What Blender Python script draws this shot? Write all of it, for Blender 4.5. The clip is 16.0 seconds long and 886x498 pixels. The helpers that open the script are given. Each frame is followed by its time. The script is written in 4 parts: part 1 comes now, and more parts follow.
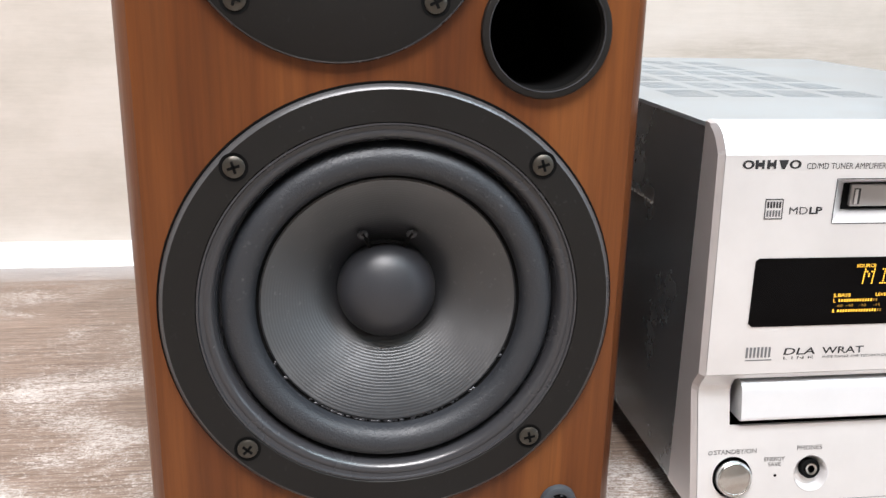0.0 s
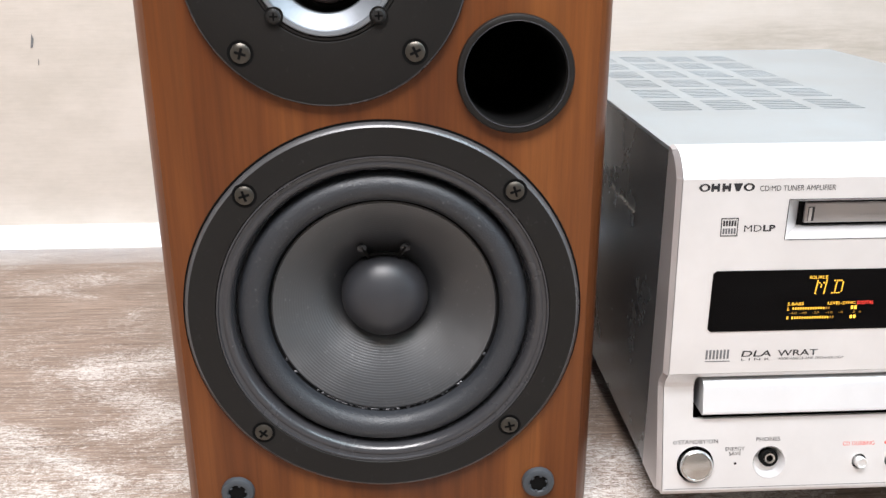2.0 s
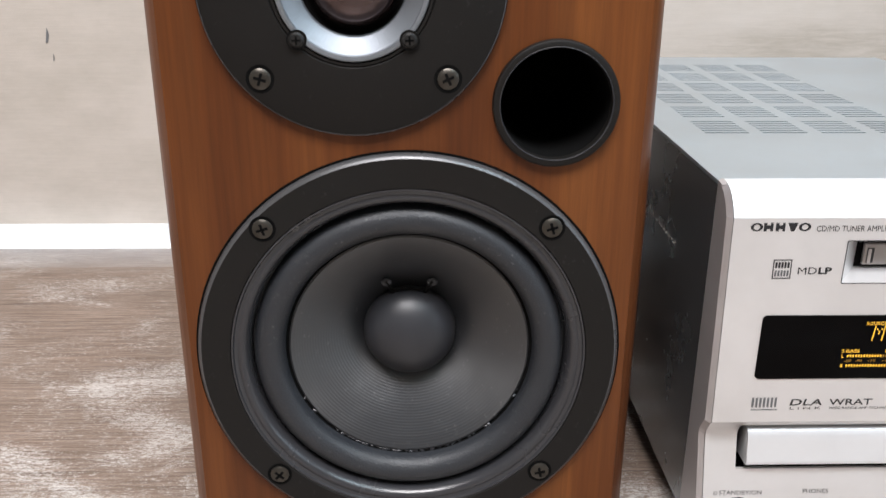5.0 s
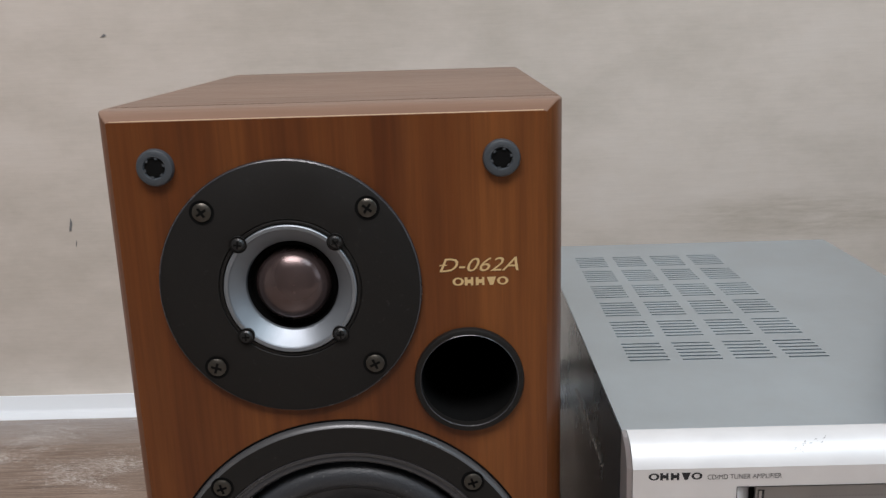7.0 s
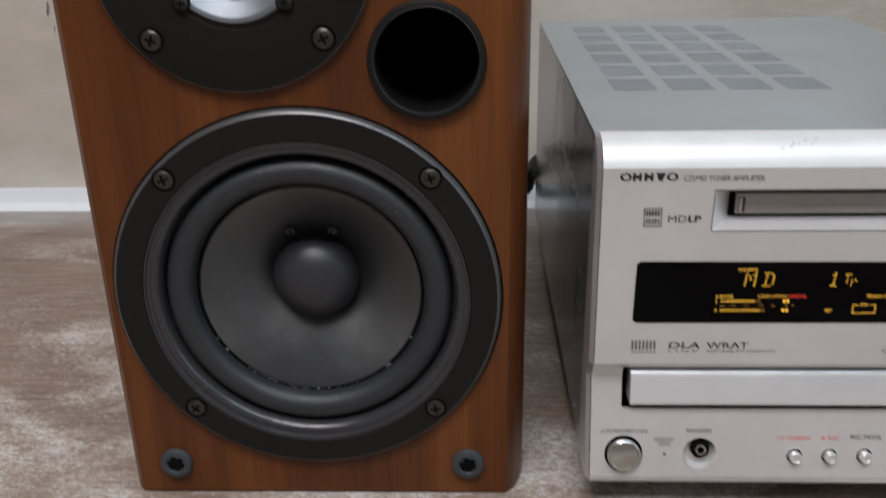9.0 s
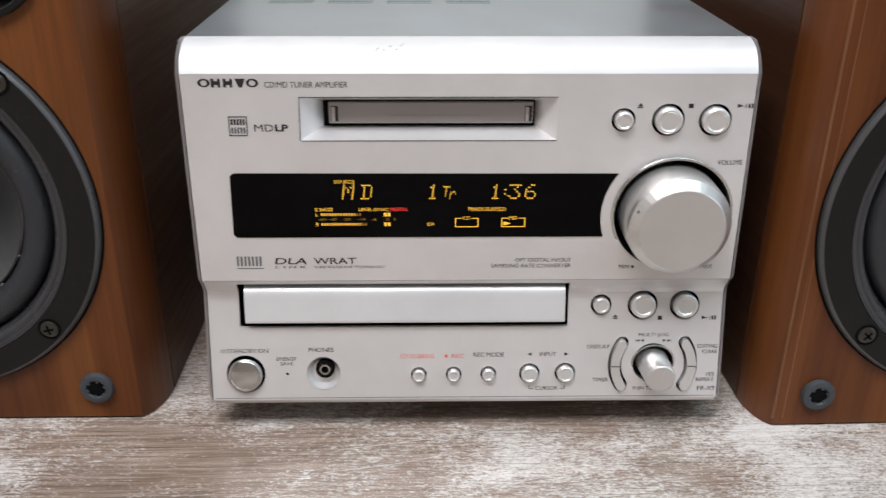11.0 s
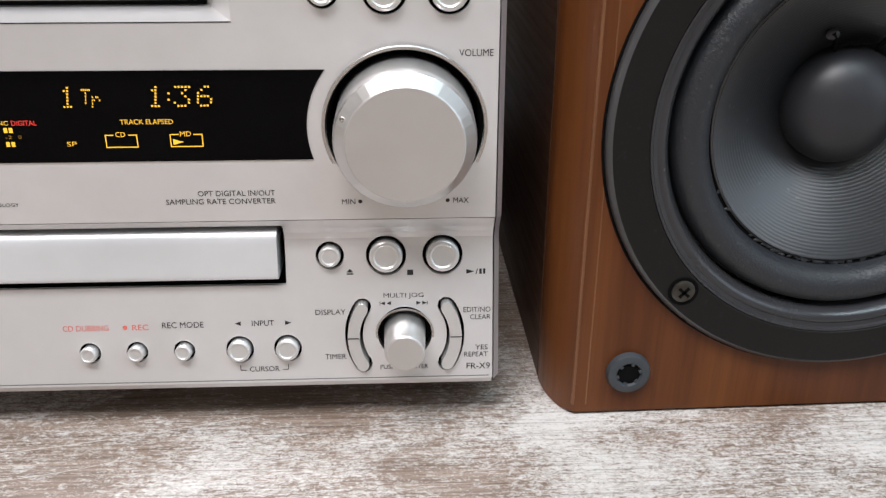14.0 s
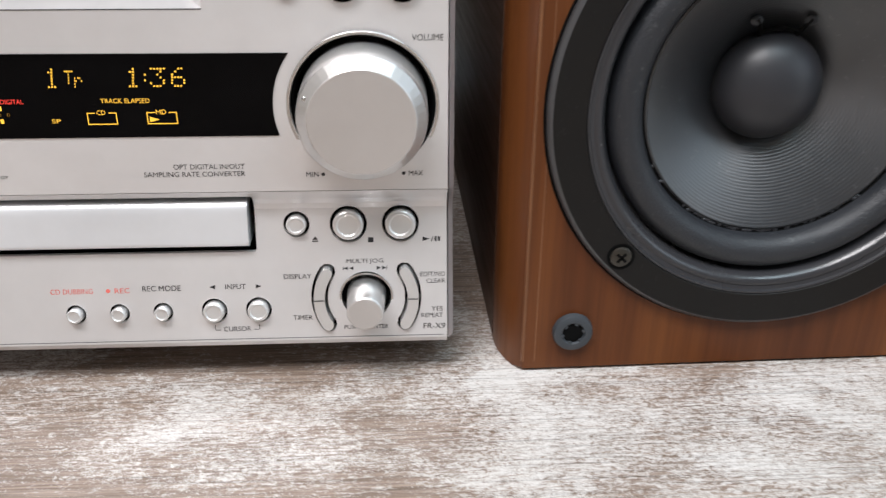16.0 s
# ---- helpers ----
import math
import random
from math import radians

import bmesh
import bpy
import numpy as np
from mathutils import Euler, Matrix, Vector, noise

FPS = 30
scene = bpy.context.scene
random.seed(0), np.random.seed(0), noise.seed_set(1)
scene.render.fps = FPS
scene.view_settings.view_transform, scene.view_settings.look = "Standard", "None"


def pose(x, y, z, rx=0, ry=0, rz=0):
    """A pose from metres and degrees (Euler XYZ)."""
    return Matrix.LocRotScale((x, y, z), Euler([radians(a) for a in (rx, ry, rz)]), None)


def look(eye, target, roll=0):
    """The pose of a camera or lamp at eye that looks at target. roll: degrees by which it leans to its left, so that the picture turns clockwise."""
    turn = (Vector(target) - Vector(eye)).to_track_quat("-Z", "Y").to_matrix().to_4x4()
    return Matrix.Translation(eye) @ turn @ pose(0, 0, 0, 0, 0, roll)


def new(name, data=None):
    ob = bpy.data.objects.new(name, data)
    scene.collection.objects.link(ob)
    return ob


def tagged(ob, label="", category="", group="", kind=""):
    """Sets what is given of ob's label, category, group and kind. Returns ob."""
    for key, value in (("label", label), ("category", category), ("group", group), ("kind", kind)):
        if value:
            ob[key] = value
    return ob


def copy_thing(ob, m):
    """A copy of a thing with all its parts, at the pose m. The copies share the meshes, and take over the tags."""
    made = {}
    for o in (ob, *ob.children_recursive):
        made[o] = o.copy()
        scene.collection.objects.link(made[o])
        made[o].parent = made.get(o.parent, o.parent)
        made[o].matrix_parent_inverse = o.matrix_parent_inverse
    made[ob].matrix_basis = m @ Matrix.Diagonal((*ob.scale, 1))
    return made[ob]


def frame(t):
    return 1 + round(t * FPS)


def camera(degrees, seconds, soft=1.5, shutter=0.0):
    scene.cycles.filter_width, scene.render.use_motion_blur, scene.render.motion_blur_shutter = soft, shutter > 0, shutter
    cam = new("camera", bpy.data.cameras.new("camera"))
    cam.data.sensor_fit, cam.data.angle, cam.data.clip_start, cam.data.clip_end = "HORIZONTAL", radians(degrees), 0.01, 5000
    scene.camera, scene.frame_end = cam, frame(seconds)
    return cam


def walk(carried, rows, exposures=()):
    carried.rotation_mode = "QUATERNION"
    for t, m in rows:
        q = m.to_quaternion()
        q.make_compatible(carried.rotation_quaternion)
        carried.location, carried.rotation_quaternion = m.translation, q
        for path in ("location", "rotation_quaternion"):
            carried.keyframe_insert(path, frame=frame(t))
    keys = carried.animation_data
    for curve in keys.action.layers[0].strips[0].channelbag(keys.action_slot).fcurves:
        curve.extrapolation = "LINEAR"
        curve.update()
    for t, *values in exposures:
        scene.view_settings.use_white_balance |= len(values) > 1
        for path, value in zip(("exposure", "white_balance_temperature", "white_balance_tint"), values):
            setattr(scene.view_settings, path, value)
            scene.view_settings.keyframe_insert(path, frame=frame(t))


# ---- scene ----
cam = camera(53.77, 16.0, soft=1.35, shutter=0.4)
# seconds, eye x y z, turns about x, y and z
ROWS = [
    (0.0, -0.2365, -0.2777, 0.1998, 73.38, -1.10, -7.16),
    (0.5, -0.2344, -0.2774, 0.2038, 72.30, -1.23, -5.88),
    (1.0, -0.2186, -0.3043, 0.2280, 71.63, -0.78, -3.84),
    (1.5, -0.2140, -0.3164, 0.2347, 70.97, -0.00, -2.68),
    (2.0, -0.2090, -0.3120, 0.2328, 70.46, 0.23, -2.77),
    (2.5, -0.2108, -0.3111, 0.2273, 69.83, 0.17, -2.56),
    (3.0, -0.2146, -0.3129, 0.2261, 69.57, -0.03, -2.46),
    (3.2, -0.2136, -0.3151, 0.2267, 69.51, 0.02, -2.41),
    (5.3, -0.2126, -0.2831, 0.2539, 69.35, -0.33, -1.40),
    (5.5, -0.2071, -0.2860, 0.2688, 70.80, -0.17, -1.51),
    (6.0, -0.1941, -0.3016, 0.3036, 74.58, 0.79, -1.05),
    (6.5, -0.1761, -0.3198, 0.3250, 75.70, 1.41, -0.24),
    (7.0, -0.1724, -0.3128, 0.3214, 75.39, 1.68, 0.33),
    (7.5, -0.1783, -0.2832, 0.3144, 74.47, 1.49, 0.80),
    (8.0, -0.1811, -0.2765, 0.3004, 73.40, 1.64, 1.14),
    (8.5, -0.1697, -0.2951, 0.2696, 71.88, 1.44, 1.37),
    (9.0, -0.1512, -0.3082, 0.2436, 67.51, 0.96, 1.87),
    (9.5, -0.1306, -0.3173, 0.2363, 65.61, 0.54, 1.08),
    (10.0, -0.0882, -0.3092, 0.2272, 65.46, -0.12, -0.46),
    (10.2, -0.0709, -0.3099, 0.2240, 65.71, -0.33, -1.43),
    (12.3, 0.0298, -0.2900, 0.2206, 63.02, 0.10, 0.09),
    (12.5, 0.0333, -0.2888, 0.2174, 63.36, 0.06, 0.09),
    (13.0, 0.0365, -0.2709, 0.2068, 63.40, 0.10, 0.79),
    (13.5, 0.0549, -0.2488, 0.1866, 63.74, -0.68, -1.54),
    (14.0, 0.0751, -0.2339, 0.1680, 64.49, -0.10, -2.39),
    (14.5, 0.0755, -0.2271, 0.1665, 62.36, 0.60, -1.29),
    (15.0, 0.0674, -0.2255, 0.1657, 61.90, 0.42, -0.98),
    (15.5, 0.0729, -0.2309, 0.1689, 61.83, 0.20, -2.24),
    (16.0, 0.0849, -0.2560, 0.1758, 62.94, -0.31, -2.94),
]
EXPOSURES = [(0.0, 1.1), (3.2, 1.06), (5.3, 0.55), (6.0, 0.28), (6.5, 0.17), (7.0, -0.05), (8.0, -0.33), (9.0, -0.20), (9.5, 0.06), (10.2, 0.22), (12.3, 0.16), (14.0, 0.34), (16.0, 0.42)]
walk(cam, [(t, pose(x, y, z, rx, ry, rz)) for t, x, y, z, rx, ry, rz in ROWS], EXPOSURES)

# ---- world and lights ----
world = bpy.data.worlds.new("world")
scene.world = world
world.use_nodes = True
world.node_tree.nodes["Background"].inputs["Color"].default_value = (0.75, 0.85, 1.0, 1)
world.node_tree.nodes["Background"].inputs["Strength"].default_value = 0.3


def area(name, m, sx, sy, watts, colour):
    data = bpy.data.lights.new(name, "AREA")
    data.shape, data.size, data.size_y, data.energy, data.color = "RECTANGLE", sx, sy, watts, colour
    ob = new(name, data)
    ob.matrix_world = m
    return ob


# daylight through the window and two ceiling panels over the table
area("window_daylight", look((2.15, -0.9, 0.95), (0.0, -0.1, 0.1)), 1.1, 1.3, 6.5, (0.70, 0.86, 1.0))
area("ceiling_lamp", look((-0.35, -0.78, 1.64), (-0.35, -0.78, 0)), 1.0, 0.6, 37, (0.95, 0.925, 0.945))
area("ceiling_lamp", look((0.75, -0.72, 1.64), (0.75, -0.72, 0)), 1.0, 0.6, 12.5, (0.70, 0.89, 1.0))


# ---- materials ----
def material(name, colour, rough=0.5, metal=0.0, **more):
    m = bpy.data.materials.new(name)
    m.use_nodes = True
    b = m.node_tree.nodes["Principled BSDF"]
    b.inputs["Base Color"].default_value = (*colour, 1)
    b.inputs["Roughness"].default_value = rough
    b.inputs["Metallic"].default_value = metal
    for key, value in more.items():
        b.inputs[key.replace("_", " ")].default_value = value
    return m


def node(m, kind, **values):
    n = m.node_tree.nodes.new(kind)
    for key, value in values.items():
        n.inputs[key.replace("_", " ")].default_value = value
    return n


def link(m, a, b):
    m.node_tree.links.new(a, b)


def coords(m, scale, space="Object"):
    c = m.node_tree.nodes.new("ShaderNodeTexCoord")
    p = m.node_tree.nodes.new("ShaderNodeMapping")
    p.inputs["Scale"].default_value = scale
    link(m, c.outputs[space], p.inputs["Vector"])
    return p.outputs["Vector"]


def ramp(m, fac, stops):
    r = m.node_tree.nodes.new("ShaderNodeValToRGB")
    e = r.color_ramp.elements
    while len(e) < len(stops):
        e.new(0.5)
    for el, (at, colour) in zip(e, stops):
        el.position = at
        el.color = (*colour, 1) if len(colour) == 3 else colour
    link(m, fac, r.inputs["Fac"])
    return r.outputs["Color"]


def grey(v):
    return (v, v, v)


def mixed(m, kind, fac, a, b):
    x = m.node_tree.nodes.new("ShaderNodeMix")
    x.data_type, x.blend_type = "RGBA", kind
    for at, v in ((0, fac), (6, a), (7, b)):
        if hasattr(v, "is_linked"):
            link(m, v, x.inputs[at])
        else:
            x.inputs[at].default_value = v if at == 0 else (*v, 1)
    return x.outputs[2]


def noisy(m, vec, scale, detail=6, rough=0.6, distortion=0.0):
    n = node(m, "ShaderNodeTexNoise", Scale=scale, Detail=detail, Roughness=rough, Distortion=distortion)
    link(m, vec, n.inputs["Vector"])
    return n.outputs["Fac"]


def bump(m, height, strength, distance):
    n = node(m, "ShaderNodeBump", Strength=strength, Distance=distance)
    link(m, height, n.inputs["Height"])
    link(m, n.outputs["Normal"], m.node_tree.nodes["Principled BSDF"].inputs["Normal"])


def wood(name, grain, dark, mid, light, rough=0.38, lines=0.45):
    """Veneer, its grain running along the axis with the small scale."""
    m = material(name, mid, rough, 0.0, Specular_IOR_Level=0.34)
    b = m.node_tree.nodes["Principled BSDF"]
    wide = noisy(m, coords(m, tuple(g * 7 for g in grain)), 4, 4, 0.6, 0.5)
    fine = noisy(m, coords(m, tuple(g * 60 for g in grain)), 6, 6, 0.7)
    c1 = ramp(m, wide, [(0.32, dark), (0.5, mid), (0.68, light)])
    c2 = ramp(m, fine, [(0.35, grey(0.45)), (0.6, grey(1.0))])
    link(m, mixed(m, "MULTIPLY", lines, c1, c2), b.inputs["Base Color"])
    link(m, ramp(m, fine, [(0.3, grey(rough + 0.1)), (0.7, grey(rough - 0.06))]), b.inputs["Roughness"])
    bump(m, fine, 0.12, 0.0004)
    return m


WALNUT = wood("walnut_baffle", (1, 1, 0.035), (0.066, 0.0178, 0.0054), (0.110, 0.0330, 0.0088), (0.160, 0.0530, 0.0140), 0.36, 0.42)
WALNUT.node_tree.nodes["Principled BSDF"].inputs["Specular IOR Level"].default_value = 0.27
# side veneer darkened to carry the shade beside the amplifier
SHADED_SIDE = wood("shaded_walnut_side", (1, 0.035, 1), (0.040, 0.0150, 0.0070), (0.054, 0.0210, 0.0098), (0.072, 0.030, 0.0145), 0.40, 0.1)
SHADED_SIDE.node_tree.nodes["Principled BSDF"].inputs["Specular IOR Level"].default_value = 0.2
# top veneer lightened to carry the sheen on upward faces
LIT_TOP = wood("lit_walnut_top", (0.05, 1, 1), (0.150, 0.088, 0.060), (0.180, 0.108, 0.076), (0.210, 0.130, 0.094), 0.34, 0.12)
EDGE_WOOD = material("pale_edge", (0.40, 0.27, 0.165), 0.45)
# lighter walnut that paints the gloss highlight of the rounded edge
EDGE_GLINT = wood("walnut_edge_glint", (1, 1, 0.05), (0.11, 0.042, 0.016), (0.17, 0.070, 0.030), (0.23, 0.11, 0.05), 0.3)


def plastic(name, colour, rough, scale=900, strength=0.15, metal=0.0):
    m = material(name, colour, rough, metal)
    v = coords(m, (1, 1, 1))
    n = noisy(m, v, scale, 3, 0.6)
    w = noisy(m, v, 45, 4, 0.6)
    link(m, ramp(m, w, [(0.3, grey(max(rough - 0.07, 0.02))), (0.7, grey(rough + 0.08))]), m.node_tree.nodes["Principled BSDF"].inputs["Roughness"])
    bump(m, n, strength, 0.0003)
    return m


BLACK_PLATE = plastic("black_satin_plastic", (0.0082, 0.0074, 0.0068), 0.52)
BLACK_PLATE.node_tree.nodes["Principled BSDF"].inputs["Specular IOR Level"].default_value = 0.22


def dusty(m, amount, colour=(0.10, 0.10, 0.10)):
    """Fine pale dust on a dark surface."""
    b = m.node_tree.nodes["Principled BSDF"]
    v = coords(m, (1, 1, 1))
    base = tuple(b.inputs["Base Color"].default_value)[:3]
    spots = ramp(m, noisy(m, v, 520, 2, 0.5), [(0.66, grey(0.0)), (0.76, grey(amount))])
    cloud = ramp(m, noisy(m, v, 38, 5, 0.65), [(0.38, grey(0.15)), (0.68, grey(1.0))])
    link(m, mixed(m, "MIX", mixed(m, "MULTIPLY", 1.0, spots, cloud), base, colour), b.inputs["Base Color"])


dusty(BLACK_PLATE, 0.4, (0.04, 0.04, 0.04))
FRAME_LIP = plastic("black_gloss_lip", (0.030, 0.030, 0.033), 0.24)
FOAM = plastic("black_rubber_surround", (0.019, 0.021, 0.025), 0.46, 1100, 0.8)
dusty(FOAM, 0.9)
# near-black; also stands in for shade inside holes, wells and the port
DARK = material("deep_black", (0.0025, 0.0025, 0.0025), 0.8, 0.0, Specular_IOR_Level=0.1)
RUBBER = plastic("grey_rubber", (0.037, 0.043, 0.050), 0.5)
SCREW = plastic("black_zinc", (0.070, 0.064, 0.055), 0.34, 600, 0.1, 0.85)
SMALL_SCREW = plastic("black_steel", (0.03, 0.03, 0.03), 0.3, 600, 0.1, 0.6)
RING = plastic("brushed_ring", (0.24, 0.26, 0.285), 0.50, 900, 0.08, 0.9)
EDGE_RING = plastic("turned_edge", (0.075, 0.075, 0.078), 0.32, 900, 0.08, 0.35)
TWEETER_DOME = plastic("bronze_dome", (0.095, 0.068, 0.066), 0.22, 900, 0.04, 0.7)
DUST_CAP = plastic("dust_cap", (0.022, 0.023, 0.027), 0.42, 1200, 0.15)
GLUE = material("clear_glue", (0.03, 0.03, 0.034), 0.36, 0.0, Specular_IOR_Level=0.45)
GOLD_INK = material("gold_ink", (0.60, 0.44, 0.22), 0.4, 0.3)

WOOFER_Z = 0.0958
CONE = material("grooved_cone", (0.020, 0.021, 0.0235), 0.36, 0.0, Specular_IOR_Level=1.0)
cone_vec = coords(CONE, (1, 1, 1))
axis_map = CONE.node_tree.nodes.new("ShaderNodeMapping")
axis_map.inputs["Location"].default_value = (0, 0, -WOOFER_Z)
link(CONE, cone_vec, axis_map.inputs["Vector"])
wv = node(CONE, "ShaderNodeTexWave", Scale=330.0, Distortion=0.6, Detail=1.0)
wv.wave_type, wv.rings_direction = "RINGS", "Y"
link(CONE, axis_map.outputs["Vector"], wv.inputs["Vector"])
dusty(CONE, 0.8)
bump(CONE, wv.outputs["Color"], 0.10, 0.0003)
turned = CONE.node_tree.nodes.new("ShaderNodeTangent")
turned.direction_type, turned.axis = "RADIAL", "Y"
link(CONE, turned.outputs["Tangent"], CONE.node_tree.nodes["Principled BSDF"].inputs["Tangent"])
CONE.node_tree.nodes["Principled BSDF"].inputs["Anisotropic"].default_value = 0.85
link(CONE, ramp(CONE, noisy(CONE, cone_vec, 60, 4), [(0.3, grey(0.30)), (0.7, grey(0.42))]), CONE.node_tree.nodes["Principled BSDF"].inputs["Roughness"])


def silver(name, colour, rough, metal=0.75, grain=0.06):
    m = material(name, colour, rough, metal)
    v = coords(m, (1, 1, 1))
    n = noisy(m, v, 1400, 3, 0.7)
    w = noisy(m, v, 22, 5, 0.65)
    b = m.node_tree.nodes["Principled BSDF"]
    c = ramp(m, w, [(0.3, tuple(k * 0.93 for k in colour)), (0.7, tuple(min(k * 1.04, 1) for k in colour))])
    link(m, c, b.inputs["Base Color"])
    link(m, ramp(m, w, [(0.3, grey(rough - 0.04)), (0.7, grey(rough + 0.05))]), b.inputs["Roughness"])
    if grain:
        bump(m, n, grain, 0.0002)
    return m


SILVER = silver("silver_panel", (0.745, 0.728, 0.725), 0.37, 0.58)
SILVER_LIP = silver("silver_lip", (0.70, 0.705, 0.715), 0.48, 0.30)
CHEEK = silver("silver_cheek", (0.70, 0.68, 0.69), 0.40)
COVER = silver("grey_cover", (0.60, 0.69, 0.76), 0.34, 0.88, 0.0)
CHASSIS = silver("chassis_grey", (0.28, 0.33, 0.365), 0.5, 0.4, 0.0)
# same paint as the cover, with the sides' dark reflections put into its colour
SHADED_COVER_SIDE = silver("shaded_grey_cover_side", (0.33, 0.36, 0.385), 0.25, 0.88, 0.0)
KNOB = silver("knob_aluminium", (0.74, 0.73, 0.72), 0.33, 0.88)
KNOB_FACE = silver("knob_face", (0.60, 0.57, 0.55), 0.45, 0.7)
BUTTON = silver("button_silver", (0.76, 0.75, 0.74), 0.32, 0.7)
TRAY = silver("tray_silver", (0.74, 0.745, 0.76), 0.32, 0.48, 0.0)
CHROME = silver("chrome", (0.62, 0.62, 0.61), 0.16, 1.0)
DISPLAY = material("display_glass", (0.0015, 0.0014, 0.0016), 0.10, 0.0, Specular_IOR_Level=0.07)
SLOT_DOOR = silver("slot_door", (0.36, 0.34, 0.33), 0.42, 0.6)
CLIP = silver("clip_grey", (0.5, 0.47, 0.46), 0.45, 0.5)
SCUFF = material("scuff_grey", (0.16, 0.16, 0.165), 0.5)
INK = material("black_ink", (0.012, 0.012, 0.014), 0.5)
GREY_INK = material("grey_ink", (0.025, 0.025, 0.027), 0.5)
MID_INK = material("mid_grey_ink", (0.12, 0.12, 0.125), 0.5)
RED_INK = material("red_ink", (0.66, 0.14, 0.115), 0.5)
CABLE = plastic("black_cable", (0.012, 0.012, 0.013), 0.4)


def glow(name, colour, strength):
    m = material(name, (0.02, 0.01, 0.0), 0.5)
    b = m.node_tree.nodes["Principled BSDF"]
    b.inputs["Emission Color"].default_value = (*colour, 1)
    b.inputs["Emission Strength"].default_value = strength
    return m


AMBER = glow("amber_light", (1.0, 0.54, 0.05), 1.05)
AMBER_DIM = glow("amber_light_dim", (1.0, 0.50, 0.05), 0.22)
RED_LIGHT = glow("red_light", (1.0, 0.05, 0.04), 0.9)

# whitewashed laminate: streaks along x, brown ground, white worn patches
LAMINATE = material("whitewashed_laminate", (0.3, 0.25, 0.22), 0.42)
b = LAMINATE.node_tree.nodes["Principled BSDF"]
streak = noisy(LAMINATE, coords(LAMINATE, (9, 300, 1)), 2.2, 8, 0.72, 0.25)
streak_fine = noisy(LAMINATE, coords(LAMINATE, (26, 900, 1)), 1.6, 6, 0.75, 0.2)
bands = noisy(LAMINATE, coords(LAMINATE, (0.9, 14, 1)), 2.0, 4, 0.55)
ground_tone = ramp(LAMINATE, streak, [(0.34, (0.135, 0.092, 0.067)), (0.50, (0.250, 0.184, 0.144)), (0.66, (0.390, 0.310, 0.258))])
fine_tone = ramp(LAMINATE, streak_fine, [(0.36, grey(0.60)), (0.60, grey(1.10))])
ground_tone = mixed(LAMINATE, "MULTIPLY", 0.75, ground_tone, fine_tone)
ground_tone = mixed(LAMINATE, "MULTIPLY", 0.5, ground_tone, ramp(LAMINATE, bands, [(0.35, grey(0.82)), (0.65, grey(1.10))]))
patch = noisy(LAMINATE, coords(LAMINATE, (6, 11, 1)), 2.0, 5, 0.6, 0.5)
speck = noisy(LAMINATE, coords(LAMINATE, (95, 420, 1)), 2.2, 8, 0.78, 0.6)
vein = noisy(LAMINATE, coords(LAMINATE, (230, 330, 1)), 1.8, 7, 0.75, 1.8)
speck = mixed(LAMINATE, "MIX", 0.5, speck, vein)
speck = ramp(LAMINATE, speck, [(0.36, grey(0.0)), (0.64, grey(1.0))])
both = mixed(LAMINATE, "LINEAR_LIGHT", 0.42, speck, ramp(LAMINATE, patch, [(0.24, grey(0.0)), (0.76, grey(1.0))]))
# white thins towards the back: partly pattern, partly gloss put into the colour
along = LAMINATE.node_tree.nodes.new("ShaderNodeSeparateXYZ")
link(LAMINATE, coords(LAMINATE, (1, 1, 1)), along.inputs["Vector"])
worn = node(LAMINATE, "ShaderNodeMapRange")
for at, v in zip((1, 2, 3, 4), (0.02, 0.30, 1.0, 0.0)):
    worn.inputs[at].default_value = v
link(LAMINATE, along.outputs["Y"], worn.inputs[0])
both = mixed(LAMINATE, "LINEAR_LIGHT", 0.16, both, ramp(LAMINATE, worn.outputs[0], [(0.0, grey(0.0)), (1.0, grey(0.5))]))
patch_map = LAMINATE.node_tree.nodes.new("ShaderNodeMapping")
patch_map.inputs["Location"].default_value = (-0.98, 0.34, 0.0)
patch_map.inputs["Scale"].default_value = (7.0, 8.5, 0.0)
link(LAMINATE, coords(LAMINATE, (1, 1, 1)), patch_map.inputs["Vector"])
rubbed = LAMINATE.node_tree.nodes.new("ShaderNodeTexGradient")
rubbed.gradient_type = "SPHERICAL"
link(LAMINATE, patch_map.outputs["Vector"], rubbed.inputs["Vector"])
both = mixed(LAMINATE, "ADD", 0.19, both, rubbed.outputs["Color"])
white_mask = ramp(LAMINATE, both, [(0.48, grey(0.0)), (0.67, grey(0.50)), (0.92, grey(0.90))])
pores = noisy(LAMINATE, coords(LAMINATE, (5, 520, 1)), 2.4, 5, 0.7, 0.15)
washed = mixed(LAMINATE, "MIX", white_mask, ground_tone, (0.68, 0.66, 0.635))
link(LAMINATE, mixed(LAMINATE, "MULTIPLY", 0.6, washed, ramp(LAMINATE, pores, [(0.36, grey(0.35)), (0.47, grey(1.0))])), b.inputs["Base Color"])
link(LAMINATE, ramp(LAMINATE, streak, [(0.3, grey(0.36)), (0.7, grey(0.25))]), b.inputs["Roughness"])
bump(LAMINATE, streak_fine, 0.18, 0.0004)

# wallpaper with a fine horizontal weave and faint stains
PAPER = material("cream_wallpaper", (0.60, 0.56, 0.50), 0.75)
b = PAPER.node_tree.nodes["Principled BSDF"]
thread = noisy(PAPER, coords(PAPER, (9, 9, 170)), 4.0, 6, 0.7)
stain = noisy(PAPER, coords(PAPER, (2.6, 2.6, 5.0)), 2.0, 6, 0.65)
